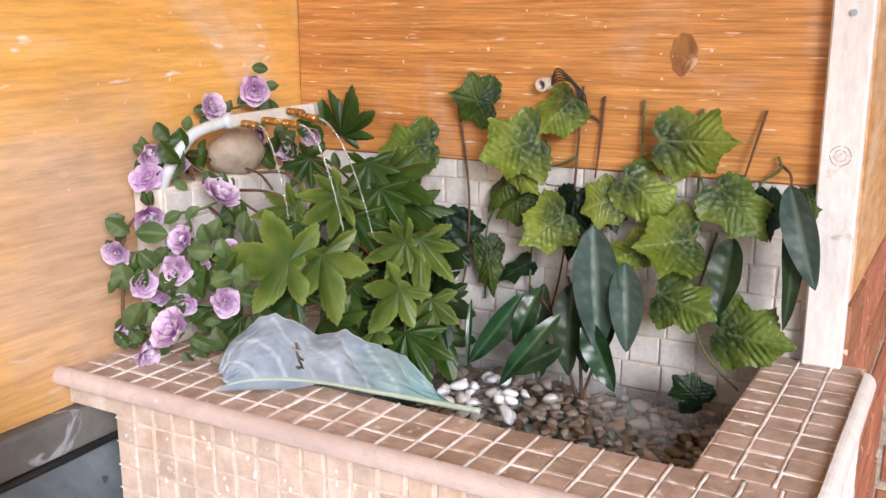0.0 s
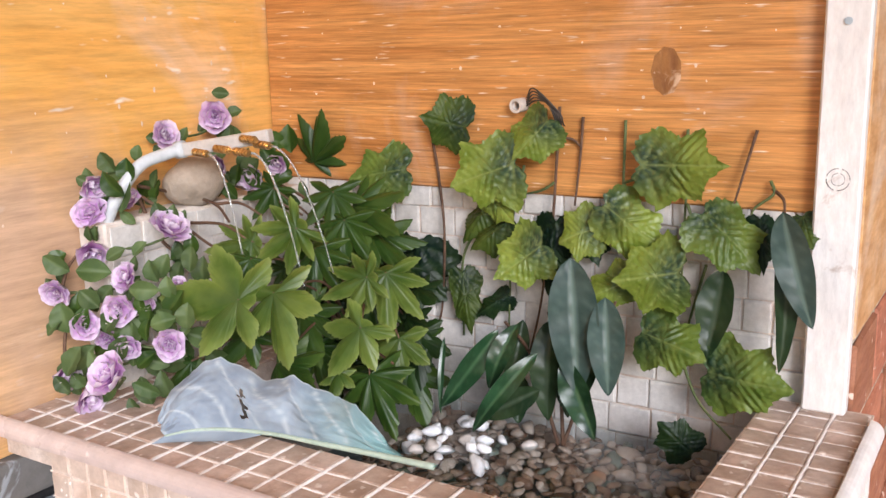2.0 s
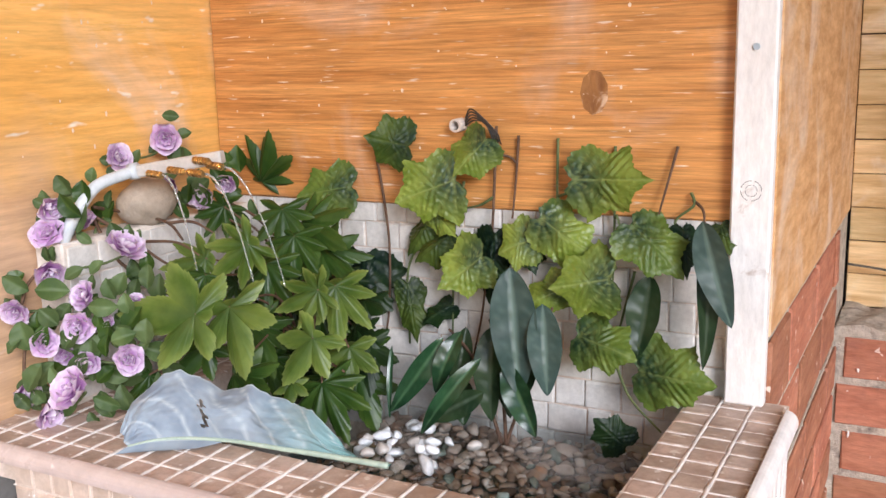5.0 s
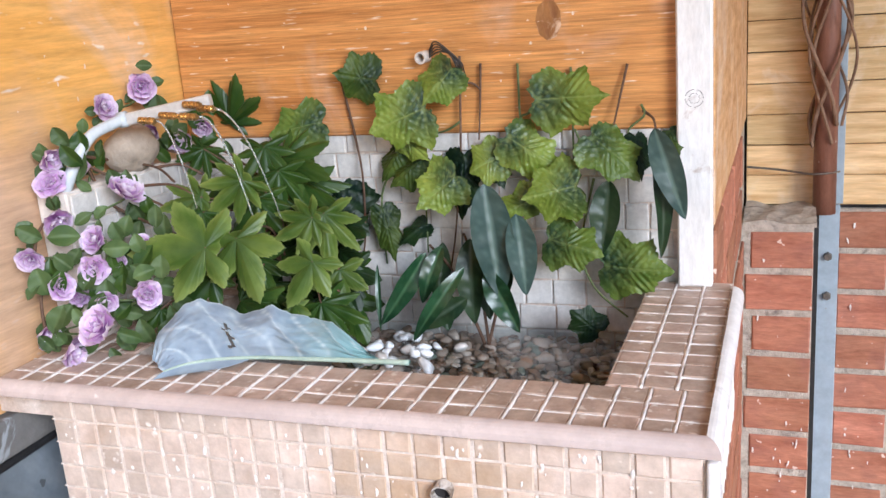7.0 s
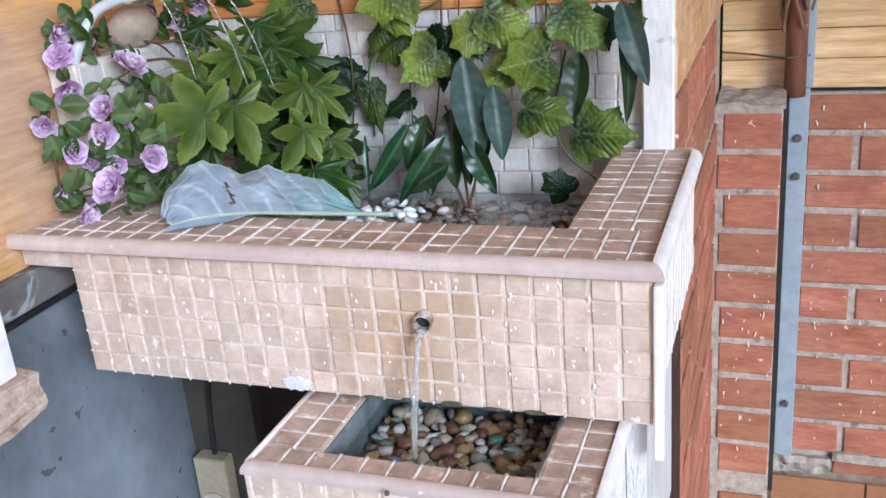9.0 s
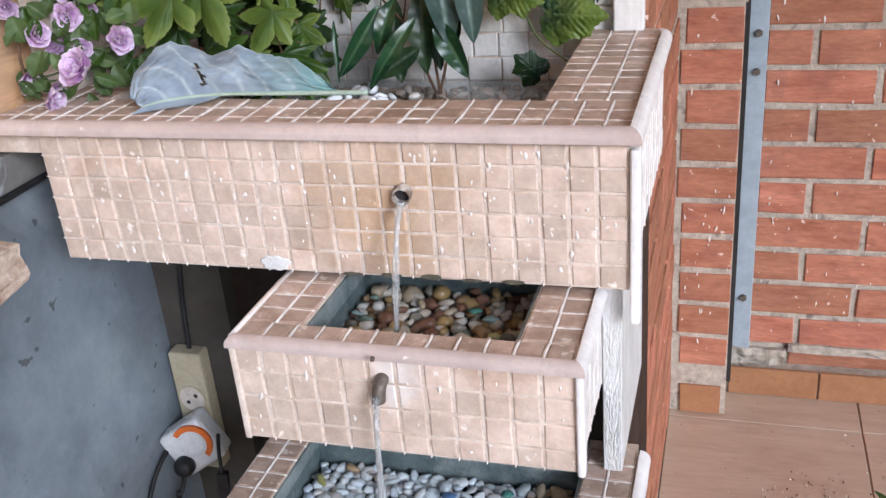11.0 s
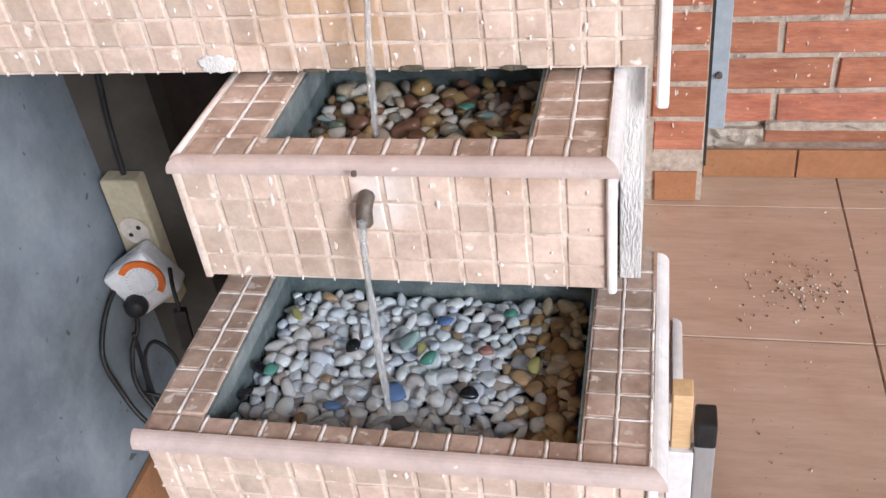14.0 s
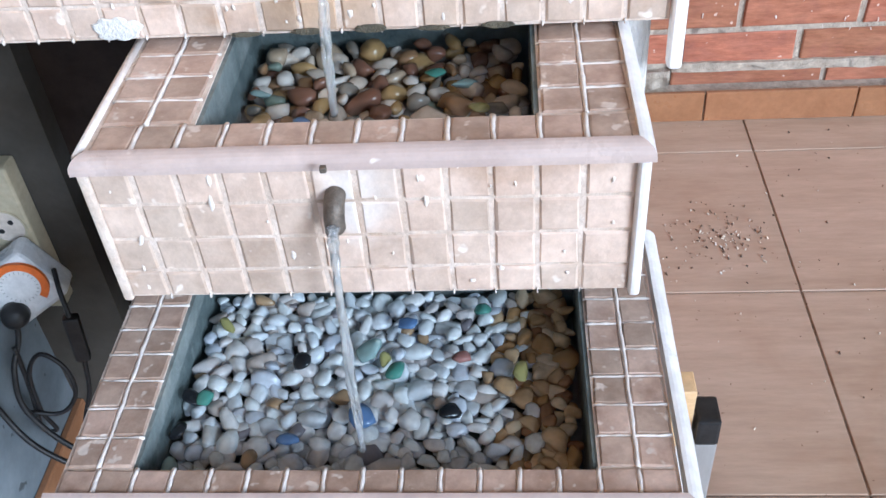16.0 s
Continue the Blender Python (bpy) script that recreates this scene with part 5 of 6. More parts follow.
# coloured stones that stand out on the white bed: x, y, kind, size
for k, (x, y, kind, s) in enumerate(((-0.290, 0.4490, "blue", 0.0125), (-0.345, 0.505, "black", 0.0105), (-0.425, 0.470, "black", 0.0098), (-0.414, 0.469, "green", 0.0095), (-0.428, 0.435, "black", 0.0105),
                                     (-0.268, 0.4955, "green", 0.0105), (-0.292, 0.515, "teal", 0.0115), (-0.277, 0.507, "yellow", 0.009), (-0.225, 0.453, "black", 0.0105),
                                     (-0.215, 0.508, "red", 0.0098), (-0.342, 0.428, "blue", 0.0085), (-0.170, 0.492, "yellow", 0.0095), (-0.436 + 0.012, 0.402, "teal", 0.010),
                                     (-0.262, 0.545, "blue", 0.011), (-0.20, 0.56, "green", 0.010), (-0.415, 0.548, "yellow", 0.009))):
    names = {"blue": "smooth blue glass stone among white pebbles", "black": "small shiny black pebble among white pebbles", "green": "green glass stone among white pebbles",
             "yellow": "yellow glass stone among pale pebbles", "teal": "pale teal glass stone among white pebbles", "red": "dark red pebble among white pebbles"}
    lone_stone("pebble" if kind in ("black", "red") else "glass_stone", (x, y, 0.6205), s, 0.42, M_GLASS[kind], names[kind], k)
for k, (x, y, kind, s) in enumerate(((-0.292, 0.500, "blue", 0.0085), (-0.345, 0.555, "teal", 0.0095), (-0.205, 0.560, "teal", 0.0095), (-0.225, 0.575, "green", 0.0090), (-0.195, 0.53, "yellow", 0.008), (-0.31, 0.52, "blue", 0.0075))):
    lone_stone("glass_stone", (x, y, 0.8385), s, 0.45, M_GLASS[kind], kind + " glass stone among brown pebbles in the middle basin", 40 + k)
for k, (x, y, kind, s) in enumerate(((-0.36, 0.70, "black", 0.013), (-0.245, 0.715, "black", 0.011), (-0.33, 0.74, "black", 0.014), (-0.40, 0.76, "teal", 0.013), (-0.30, 0.79, "teal", 0.010))):
    lone_stone("pebble" if kind == "black" else "glass_stone", (x, y, 0.9690), s, 0.4, M_GLASS[kind], "black flat pebble in the upper basin" if kind == "black" else "pale green glass stone in the upper basin", 60 + k)


def water_material(name, tint, gloss=1.0, ripple=0.12, scale=70.0):
    m, nt, bsdf = tree(name)
    nt.nodes.remove(bsdf)
    geo = nt.nodes.new("ShaderNodeNewGeometry")
    n = node(nt, "ShaderNodeTexNoise", Vector=geo.outputs["Position"], Scale=scale, Detail=2.0)
    b = node(nt, "ShaderNodeBump", Strength=ripple, Distance=0.002, Height=n.outputs[0])
    lw = node(nt, "ShaderNodeLayerWeight", Blend=0.5, Normal=b.outputs[0])
    up = node(nt, "ShaderNodeMath", i0=lw.outputs["Facing"], i1=4.2)
    up.operation = "POWER"
    f = node(nt, "ShaderNodeMath", i0=up.outputs[0], i1=0.9 * gloss, i2=0.022 * gloss)
    f.operation = "MULTIPLY_ADD"
    f.use_clamp = True
    clear = node(nt, "ShaderNodeBsdfTransparent", Color=(*tint, 1))
    shine = node(nt, "ShaderNodeBsdfGlossy", Roughness=0.03, Normal=b.outputs[0])
    mix = node(nt, "ShaderNodeMixShader", Fac=f.outputs[0], i1=clear.outputs[0], i2=shine.outputs[0])
    nt.links.new(mix.outputs[0], nt.nodes["Material Output"].inputs[0])
    return m


M_WATER = water_material("clear_water", (0.86, 0.90, 0.91), gloss=1.2, ripple=0.3, scale=45.0)


def jet_material():
    m, nt, bsdf = tree("falling_water")
    bsdf.inputs["Base Color"].default_value = (0.97, 0.985, 0.99, 1)
    bsdf.inputs["Roughness"].default_value = 0.03
    bsdf.inputs["IOR"].default_value = 1.33
    bsdf.inputs["Transmission Weight"].default_value = 0.86
    return m


M_JET = jet_material()


def pool(name, x0, x1, y0, y1, z, label):
    bm = bmesh.new()
    nx, ny = 28, 20
    g = [[bm.verts.new((x0 + (x1 - x0) * i / nx, y0 + (y1 - y0) * j / ny, z + 0.0007 * math.sin(i * 1.7 + j) * math.sin(j * 1.3))) for j in range(ny + 1)] for i in range(nx + 1)]
    for i in range(nx):
        for j in range(ny):
            bm.faces.new((g[i][j], g[i + 1][j], g[i + 1][j + 1], g[i][j + 1]))
    return tagged(part(name, bm, M_WATER, smooth=True), label, "water", kind="structure")


pool("water_upper", -0.6545, -0.1635, 0.6595, BACK - 0.003, 0.970, "clear shallow water in the upper basin")
pool("water_middle", -0.361, -0.1605, 0.4755, 0.6395, 0.846, "clear water in the middle basin")
pool("water_lower", -0.437, -0.1235, 0.3845, 0.5995, 0.628, "clear water in the lower basin")


def jet(name, a, b, sag, r, label, wobble=0.3, n=60, strands=1):
    """A falling thread of water from a to b that leaves level and bends down; thick ones are twisted out of strands that part and meet."""
    a, b = Vector(a), Vector(b)
    rnd = random.Random(name + str(a.x))
    bm = bmesh.new()
    for k in range(strands):
        pts, rr = [], []
        ph = rnd.uniform(0, 6)
        for i in range(n + 1):
            t = i / n
            p = Vector((a.x + (b.x - a.x) * t, a.y + (b.y - a.y) * t, a.z + (b.z - a.z) * (sag * t * t + (1 - sag) * t)))
            turn = 2 * math.pi * (k / strands + 1.1 * t)
            off = r * 0.75 * (strands > 1) * (0.55 + 0.45 * math.sin(t * 9 + 1))
            pts.append(p + Vector((off * math.cos(turn) + rnd.gauss(0, 0.00015), off * math.sin(turn), 0)))
            rr.append(r * (1 - 0.35 * t) * (1 + wobble * math.sin(i * 0.9 + ph) * rnd.uniform(0.3, 1)))
        tube(pts, rr, 8, bm)
    return tagged(part(name, bm, M_JET, smooth=True), label, "water", kind="structure")


jet("water_jet", (-0.285, 0.5570, 0.9625), (-0.287, 0.512, 0.847), 0.9, 0.0027, "twisted thread of clear water falling from the upper outlet", strands=3)
jet("water_jet", (-0.279, 0.426, 0.828), (-0.284, 0.412, 0.628), 0.95, 0.0027, "twisted thread of clear water falling from the middle spout", strands=3)

# outlets
M_PVC = surface("white_pvc", (0.52, 0.55, 0.57), (0.62, 0.65, 0.67), scale=20, rough=0.35, bump=0.03)


def ring_pipe(name, a, b, r, wall, material, label, parent=None):
    """A short open pipe from a to b."""
    a, b = Vector(a), Vector(b)
    d = (b - a).normalized()
    s = d.orthogonal().normalized()
    t = d.cross(s)
    bm = bmesh.new()
    loops = []
    for p, q in ((a, r), (b, r), (b, r - wall), (a, r - wall)):
        loops.append([bm.verts.new(p + q * (math.cos(k * math.pi / 10) * s + math.sin(k * math.pi / 10) * t)) for k in range(20)])
    for u, v in zip(loops, loops[1:]):
        for k in range(20):
            bm.faces.new((u[k], u[(k + 1) % 20], v[(k + 1) % 20], v[k]))
    bm.faces.new(loops[3][::-1])
    bmesh.ops.recalc_face_normals(bm, faces=bm.faces)
    return part(name, bm, material, parent, label, smooth=False)


M_CREAM_LIP = surface("limed_pipe", (0.42, 0.36, 0.31), (0.70, 0.64, 0.58), scale=70, rough=0.7, bump=0.2, stain=(0.20, 0.15, 0.11), stain_scale=60, stain_cut=(0.5, 0.6))
outlet = thing("outlet_pipe", (-0.285, 0.566, 0.958), "short round metal outlet pipe in the mosaic front", "pipe")
ring_pipe("tube", (-0.286, 0.572, 0.9705), (-0.2845, 0.5565, 0.9685), 0.0094, 0.0016, M_CREAM_LIP, "", outlet)
# black disc painted as the shade within the pipe
part("hollow", tube([(-0.2858, 0.5665, 0.9698), (-0.2855, 0.5640, 0.9695)], 0.0081, 20), M_DARK, outlet, "near-black disc painting the shade inside the pipe")
tagged(part("spout", tube(curve_points([(-0.2785, 0.447, 0.838), (-0.2786, 0.437, 0.8365), (-0.2788, 0.4312, 0.8305), (-0.279, 0.4298, 0.8205)], 6), [0.0064] * 18 + [0.0056], 16), M_RUST, smooth=True), "bent grey metal spout on the mosaic front", "spout")
tagged(part("screw", box((-0.2815, 0.4262, 0.8655), (-0.2775, 0.4300, 0.8695), 0.001, 2), M_RUST), "small rusty screw in the edge strip", "screw")

# manifold with nozzles, white hose and fine jets
M_BRASS = surface("old_brass", (0.36, 0.20, 0.07), (0.72, 0.50, 0.22), scale=90, rough=0.3, bump=0.1, metal=0.9)
M_BAR = surface("cloudy_plastic", (0.46, 0.42, 0.38), (0.62, 0.58, 0.54), scale=30, rough=0.35, bump=0.05)
manifold = thing("water_manifold", (-0.69, 0.79, 1.25), "white hose and manifold with brass nozzles", "hose fitting")
A, B = Vector((-0.700, 0.755, 1.267)), Vector((-0.612, 0.778, 1.281))
part("hose", tube(curve_points([A, (-0.705, 0.741, 1.264), (-0.712, 0.714, 1.256), (-0.718, 0.695, 1.236), (-0.725, 0.684, 1.214), (-0.734, 0.684, 1.19), (-0.740, 0.70, 1.13), (-0.744, 0.72, 1.036)], 8), 0.0062, 14), M_PVC, manifold, "curved white hose", smooth=True)
part("collar", tube([A - (B - A) * 0.05, A + (B - A) * 0.05], 0.0088, 16), M_PVC, manifold, "white hose collar", smooth=True)
bar = box((-0.050, -0.006, -0.0068), (0.050, 0.007, 0.0068), 0.003, 3)
bmesh.ops.transform(bar, matrix=Matrix.Translation((A + B) / 2 + Vector((0.004, 0.004, 0))) @ (B - A).to_track_quat("X", "Z").to_matrix().to_4x4(), verts=bar.verts)
part("bar", bar, M_BAR, manifold, "flat white manifold bar")
for k, p in enumerate(((-0.660, 0.745, 1.266), (-0.636, 0.750, 1.270), (-0.615, 0.765, 1.279), (-0.612, 0.752, 1.268), (-0.600, 0.768, 1.274))):
    p = Vector(p)
    d = Vector((0.93, -0.25, -0.02)).normalized()
    bm = bmesh.new()
    for j in range(4):
        tube([p + d * (j * 0.0062 - 0.014), p + d * (j * 0.0062 - 0.0105)], 0.0040, 12, bm)
        tube([p + d * (j * 0.0062 - 0.0105), p + d * (j * 0.0062 - 0.0078)], 0.0029, 10, bm)
    part("nozzle", bm, M_BRASS, manifold, "ridged brass nozzle", smooth=False)
jet("fine_jet", (-0.648, 0.742, 1.266), (-0.615, 0.745, 1.17), 1.0, 0.0011, "fine thread of water from a brass nozzle", 0.2)
jet("fine_jet", (-0.600, 0.750, 1.268), (-0.556, 0.765, 1.14), 1.0, 0.0013, "fine thread of water from a brass nozzle", 0.2)
jet("fine_jet", (-0.592, 0.766, 1.274), (-0.540, 0.79, 1.15), 1.0, 0.0011, "fine thread of water from a brass nozzle", 0.2)

# stones behind the flowers
M_CREAM = surface("cream_stone", (0.55, 0.47, 0.40), (0.74, 0.67, 0.60), scale=25, rough=0.8, bump=0.3, stain=(0.45, 0.36, 0.28), stain_scale=20, stain_cut=(0.55, 0.75))
M_BOULDER = surface("brown_stone", (0.30, 0.24, 0.18), (0.46, 0.38, 0.30), scale=20, rough=0.85, bump=0.4, stain=(0.56, 0.50, 0.43), stain_scale=20, stain_cut=(0.6, 0.75))
boulder = bmesh.new()
bmesh.ops.create_icosphere(boulder, subdivisions=4, radius=1)
for v in boulder.verts:
    v.co = Vector((v.co.x * 0.034, v.co.y * 0.026, v.co.z * 0.026)) * (1 + 0.12 * noise.noise(v.co * 1.7) + 0.03 * noise.noise(v.co * 6))
bmesh.ops.transform(boulder, matrix=pose(-0.730, 0.800, 1.228, 0, -8, 70), verts=boulder.verts)
tagged(part("round_stone", boulder, M_BOULDER, smooth=True), "round brown stone lying on the lining", "stone")

# bits on the board wall
M_WIRE = surface("dark_wire", (0.03, 0.025, 0.02), (0.07, 0.055, 0.045), scale=60, rough=0.5, bump=0.1)
tagged(ring_pipe("wall_pipe", (-0.419, 0.962, 1.304), (-0.421, 0.945, 1.303), 0.0072, 0.0022, M_CREAM, ""), "short pale pipe end sticking out of the boards", "pipe")
coil = bmesh.new()
for k in range(5):
    tube(curve_points([(-0.412, 0.953, 1.303 + 0.002 * k), (-0.398, 0.945 - 0.001 * k, 1.309 + 0.003 * k), (-0.384 + 0.003 * k, 0.943, 1.306 - 0.002 * k), (-0.377 + 0.002 * k, 0.946, 1.288), (-0.382 + 0.003 * k, 0.952, 1.268 + 0.004 * k)], 6), 0.0009, 6, coil)
tagged(part("wire_coil", coil, M_WIRE, smooth=True), "tangle of dark wire round the wall pipe", "wire")
M_KNOT = surface("wood_knot", (0.20, 0.075, 0.02), (0.46, 0.22, 0.07), scale=24, stretch=(1, 1, 0.4), rough=0.5, bump=0.3, stain=(0.62, 0.42, 0.27), stain_scale=40, stain_cut=(0.5, 0.6))
knot = bmesh.new()
bmesh.ops.create_circle(knot, cap_ends=True, segments=9, radius=0.02, matrix=pose(-0.270, BACK - 0.0066, 1.337, 90, 0, 0) @ Matrix.Diagonal((0.75, 1.15, 1, 1)) @ pose(0, 0, 0, 0, 0, 12))
part("knot", knot, M_KNOT, wall_back, "dark wood knot with pale chipped edges")
M_CHIP = surface("pale_chip", (0.66, 0.50, 0.36), (0.80, 0.66, 0.52), scale=60, rough=0.8, bump=0.2)
chips = bmesh.new()
crnd = random.Random(8)
for k in range(60):
    x, z = crnd.uniform(-0.74, -0.14), crnd.uniform(1.25, 1.5)
    s = crnd.uniform(0.0005, 0.002)
    bmesh.ops.create_circle(chips, cap_ends=True, segments=5, radius=s, matrix=pose(x, BACK - 0.0068, z, 90, 0, 0) @ Matrix.Diagonal((1, crnd.uniform(0.4, 1.6), 1, 1)))
for k in range(40):
    y, z = crnd.uniform(0.55, 0.93), crnd.uniform(1.2, 1.5)
    s = crnd.uniform(0.0005, 0.0018)
    bmesh.ops.create_circle(chips, cap_ends=True, segments=5, radius=s, matrix=pose(LEFT - 0.0008, y, z, 0, 90, 0) @ Matrix.Diagonal((crnd.uniform(0.5, 3), 1, 1, 1)))
tagged(part("chipped_spots", chips, M_CHIP), "pale chipped spots in the varnish of the boards", "chips", kind="stuff")
tagged(part("screw", tube([(-0.111, BACK - 0.0225, 1.378), (-0.111, BACK - 0.0238, 1.378)], 0.0032, 10), M_STEEL), "screw head in the white post", "screw")
stamp = bmesh.new()
for r0, r1 in ((0.0092, 0.0098), (0.0052, 0.0057)):
    for k in range(24):
        if k % 6 == 5:
            continue
        a, b = 2 * math.pi * k / 24, 2 * math.pi * (k + 0.8) / 24
        stamp.faces.new([stamp.verts.new((-0.111 + r * math.cos(t), BACK - 0.0226, 1.246 + r * math.sin(t))) for r, t in ((r0, a), (r1, a), (r1, b), (r0, b))])
part("stamp", stamp, M_WIRE, post, "round grey ink stamp")


# ---- under the fountain: socket strip, timer and cables ----
# yellowed plastic, its colour also lowered for the shade in this corner
M_CREAMPLASTIC = surface("yellowed_plastic", (0.42, 0.37, 0.25), (0.52, 0.46, 0.33), scale=20, rough=0.4, bump=0.03, stain=(0.42, 0.34, 0.22), stain_scale=16, stain_cut=(0.55, 0.8))
M_WHITEPLASTIC = surface("white_plastic", (0.70, 0.70, 0.71), (0.76, 0.76, 0.77), scale=20, rough=0.3, bump=0.02)
M_ORANGE = surface("orange_plastic", (0.62, 0.13, 0.02), (0.72, 0.18, 0.03), scale=30, rough=0.35, bump=0.03)
M_BLACK = surface("black_rubber", (0.012, 0.012, 0.013), (0.03, 0.03, 0.032), scale=40, rough=0.45, bump=0.05)
M_GREYMARK = surface("grey_dial_marks", (0.42, 0.42, 0.43), (0.5, 0.5, 0.5), scale=30, rough=0.5, bump=0)

strip = thing("socket_strip", (-0.716, 0.778, 0.34), "yellowed plastic socket strip fixed upright on the wall", "power strip")
part("body", box((-0.750, 0.772, 0.42), (-0.698, 0.7995, 0.622), 0.005, 3), M_CREAMPLASTIC, strip)
for z in (0.545, 0.485):
    ring = ring_pipe("socket", (-0.724, 0.7725, z), (-0.724, 0.7705, z), 0.0225, 0.002, M_CREAMPLASTIC, "", strip)
    well = part("socket_well", tube([(-0.724, 0.772, z), (-0.724, 0.7714, z)], 0.0205, 20), M_CREAM, strip, "dirty round socket well")
    # flat black discs, coloured as the shade inside the holes
    for dx, dz in ((-0.007, -0.006), (0.007, 0.006)):
        part("pin_hole", tube([(-0.724 + dx, 0.7716, z + dz), (-0.724 + dx, 0.7706, z + dz)], 0.0032, 10), M_BLACK, well)

timer = thing("plug_timer", (-0.700, 0.735, 0.50), "white plug-in timer with an orange dial, plugged into the strip", "plug timer")
TF = pose(-0.718, 0.763, 0.489, 84, 0, 12)      # local z points out of the face
TM = TF @ pose(0, 0, 0, 0, 0, 31)
bm = box((-0.037, -0.037, 0.0), (0.037, 0.037, 0.042), 0.011, 4)
bmesh.ops.transform(bm, matrix=TM, verts=bm.verts)
part("case", bm, M_WHITEPLASTIC, timer, smooth=False)


def ring_flat(r0, r1, a0, a1, z, thick, m, n=28, at=(0, 0)):
    bm = bmesh.new()
    loops = []
    for k in range(n + 1):
        a = a0 + (a1 - a0) * k / n
        loops.append([bm.verts.new(m @ Vector((at[0] + r * math.cos(a), at[1] + r * math.sin(a), h))) for r, h in ((r0, z), (r1, z), (r1, z + thick), (r0, z + thick))])
    for u, v in zip(loops, loops[1:]):
        for k in range(4):
            bm.faces.new((u[k], u[(k + 1) % 4], v[(k + 1) % 4], v[k]))
    bm.faces.new(loops[0])
    bm.faces.new(loops[-1][::-1])
    bmesh.ops.recalc_face_normals(bm, faces=bm.faces)
    return bm


part("dial_rim", ring_flat(0.0218, 0.0300, radians(-40), radians(150), 0.0415, 0.0045, TF, at=(0.004, 0.009)), M_ORANGE, timer, "orange half ring round the dial")
dial = part("dial", tube([TF @ Vector((0.004, 0.009, 0.041)), TF @ Vector((0.004, 0.009, 0.0455))], 0.0215, 24), M_WHITEPLASTIC, timer, "white round dial")
for k in range(24):
    a = 2 * math.pi * k / 24
    bm = box((0.0172, -0.0004, 0.0455), (0.0200, 0.0004, 0.0459))
    bmesh.ops.transform(bm, matrix=TF @ Matrix.Translation((0.004, 0.009, 0)) @ pose(0, 0, 0, 0, 0, math.degrees(a)), verts=bm.verts)
    part("dial_mark", bm, M_GREYMARK, dial)
plug = part("plug", tube([TF @ Vector((-0.012, -0.026, h)) for h in (0.040, 0.050, 0.057, 0.061)], [0.0155, 0.0155, 0.012, 0.006], 18), M_BLACK, timer, "round black plug", smooth=True)


def cable(points, r, label, n=10):
    return tagged(part("cable", tube(curve_points(points, n), r, 8), M_BLACK, smooth=True), label, "cable", "black cables under the fountain")


P0 = TF @ Vector((-0.012, -0.034, 0.052))
cable([(-0.704, 0.790, 0.90), (-0.706, 0.789, 0.78), (-0.716, 0.789, 0.70), (-0.722, 0.789, 0.62)], 0.0036, "black cable running down the wall into the strip")
cable([P0, P0 + Vector((-0.004, -0.006, -0.022)), (-0.730, 0.682, 0.411), (-0.732, 0.67, 0.36), (-0.700, 0.665, 0.30), (-0.64, 0.665, 0.25)], 0.0034, "black plug cable hanging below the timer")
cable([(-0.733, 0.76, 0.50), (-0.749, 0.705, 0.482), (-0.751, 0.655, 0.435), (-0.742, 0.648, 0.375), (-0.715, 0.64, 0.325), (-0.66, 0.64, 0.27)], 0.0034, "black cable curving down beside the plaster wall")
cable([(-0.668, 0.735, 0.515), (-0.657, 0.712, 0.503), (-0.651, 0.70, 0.476)], 0.0028, "thin black cable leaving the timer")
cable([(-0.656, 0.70, 0.412), (-0.667, 0.70, 0.357), (-0.69, 0.70, 0.30), (-0.70, 0.70, 0.25)], 0.0028, "thin black cable below the inline switch")
cable([(-0.722, 0.69, 0.44), (-0.735, 0.70, 0.38), (-0.742, 0.70, 0.33), (-0.748, 0.70, 0.285), (-0.735, 0.705, 0.278), (-0.738, 0.70, 0.32), (-0.729, 0.70, 0.385), (-0.705, 0.70, 0.418), (-0.684, 0.70, 0.395), (-0.686, 0.70, 0.35), (-0.715, 0.70, 0.315), (-0.752, 0.69, 0.33)], 0.0028, "thin black cable coiled below the timer")
bm = box((-0.0085, -0.006, -0.033), (0.0085, 0.006, 0.033), 0.003, 2)
bmesh.ops.transform(bm, matrix=pose(-0.6535, 0.700, 0.444, 0, 5, 15), verts=bm.verts)
tagged(part("inline_switch", bm, M_BLACK), "small black inline switch on the thin cable", "switch")
cable([(LEFT + 0.006, 0.78, 0.951), (LEFT + 0.010, 0.60, 0.949), (LEFT + 0.010, 0.40, 0.948), (LEFT + 0.010, -0.4, 0.95)], 0.0045, "black cable clipped below the ledge")

# left wall: terracotta base, projecting white board with a broken end
structure("baseboard_left", box((LEFT, -2.6, 0.0), (LEFT + 0.011, 0.80, 0.222), 0.002), M_SKIRT, "brown tile base along the plaster wall", "baseboard")
bracket = thing("wall_shelf", (LEFT, 0.24, 0.95), "white board on a broken wooden bracket fixed to the wall", "shelf")
part("board", box((LEFT + 0.001, 0.08, 1.012), (-0.545, 0.325, 1.11), 0.002), M_WHITETRIM, bracket, "white board")
M_RAW = surface("raw_broken_wood", (0.34, 0.24, 0.17), (0.60, 0.50, 0.42), scale=20, stretch=(1, 4, 4), rough=0.8, bump=0.4, stain=(0.22, 0.13, 0.09), stain_scale=30, stain_cut=(0.52, 0.66))
bm = box((LEFT + 0.001, 0.10, 0.975), (-0.535, 0.333, 1.011), 0.001)
bmesh.ops.subdivide_edges(bm, edges=bm.edges, cuts=5)
for v in bm.verts:
    if v.co.x > -0.60:
        v.co += Vector((0.012 * noise.noise(v.co * 60), 0.010 * noise.noise(v.co * 55 + Vector((3, 0, 0))), 0.006 * noise.noise(v.co * 70)))
part("bracket", bm, M_RAW, bracket, "broken raw wood")

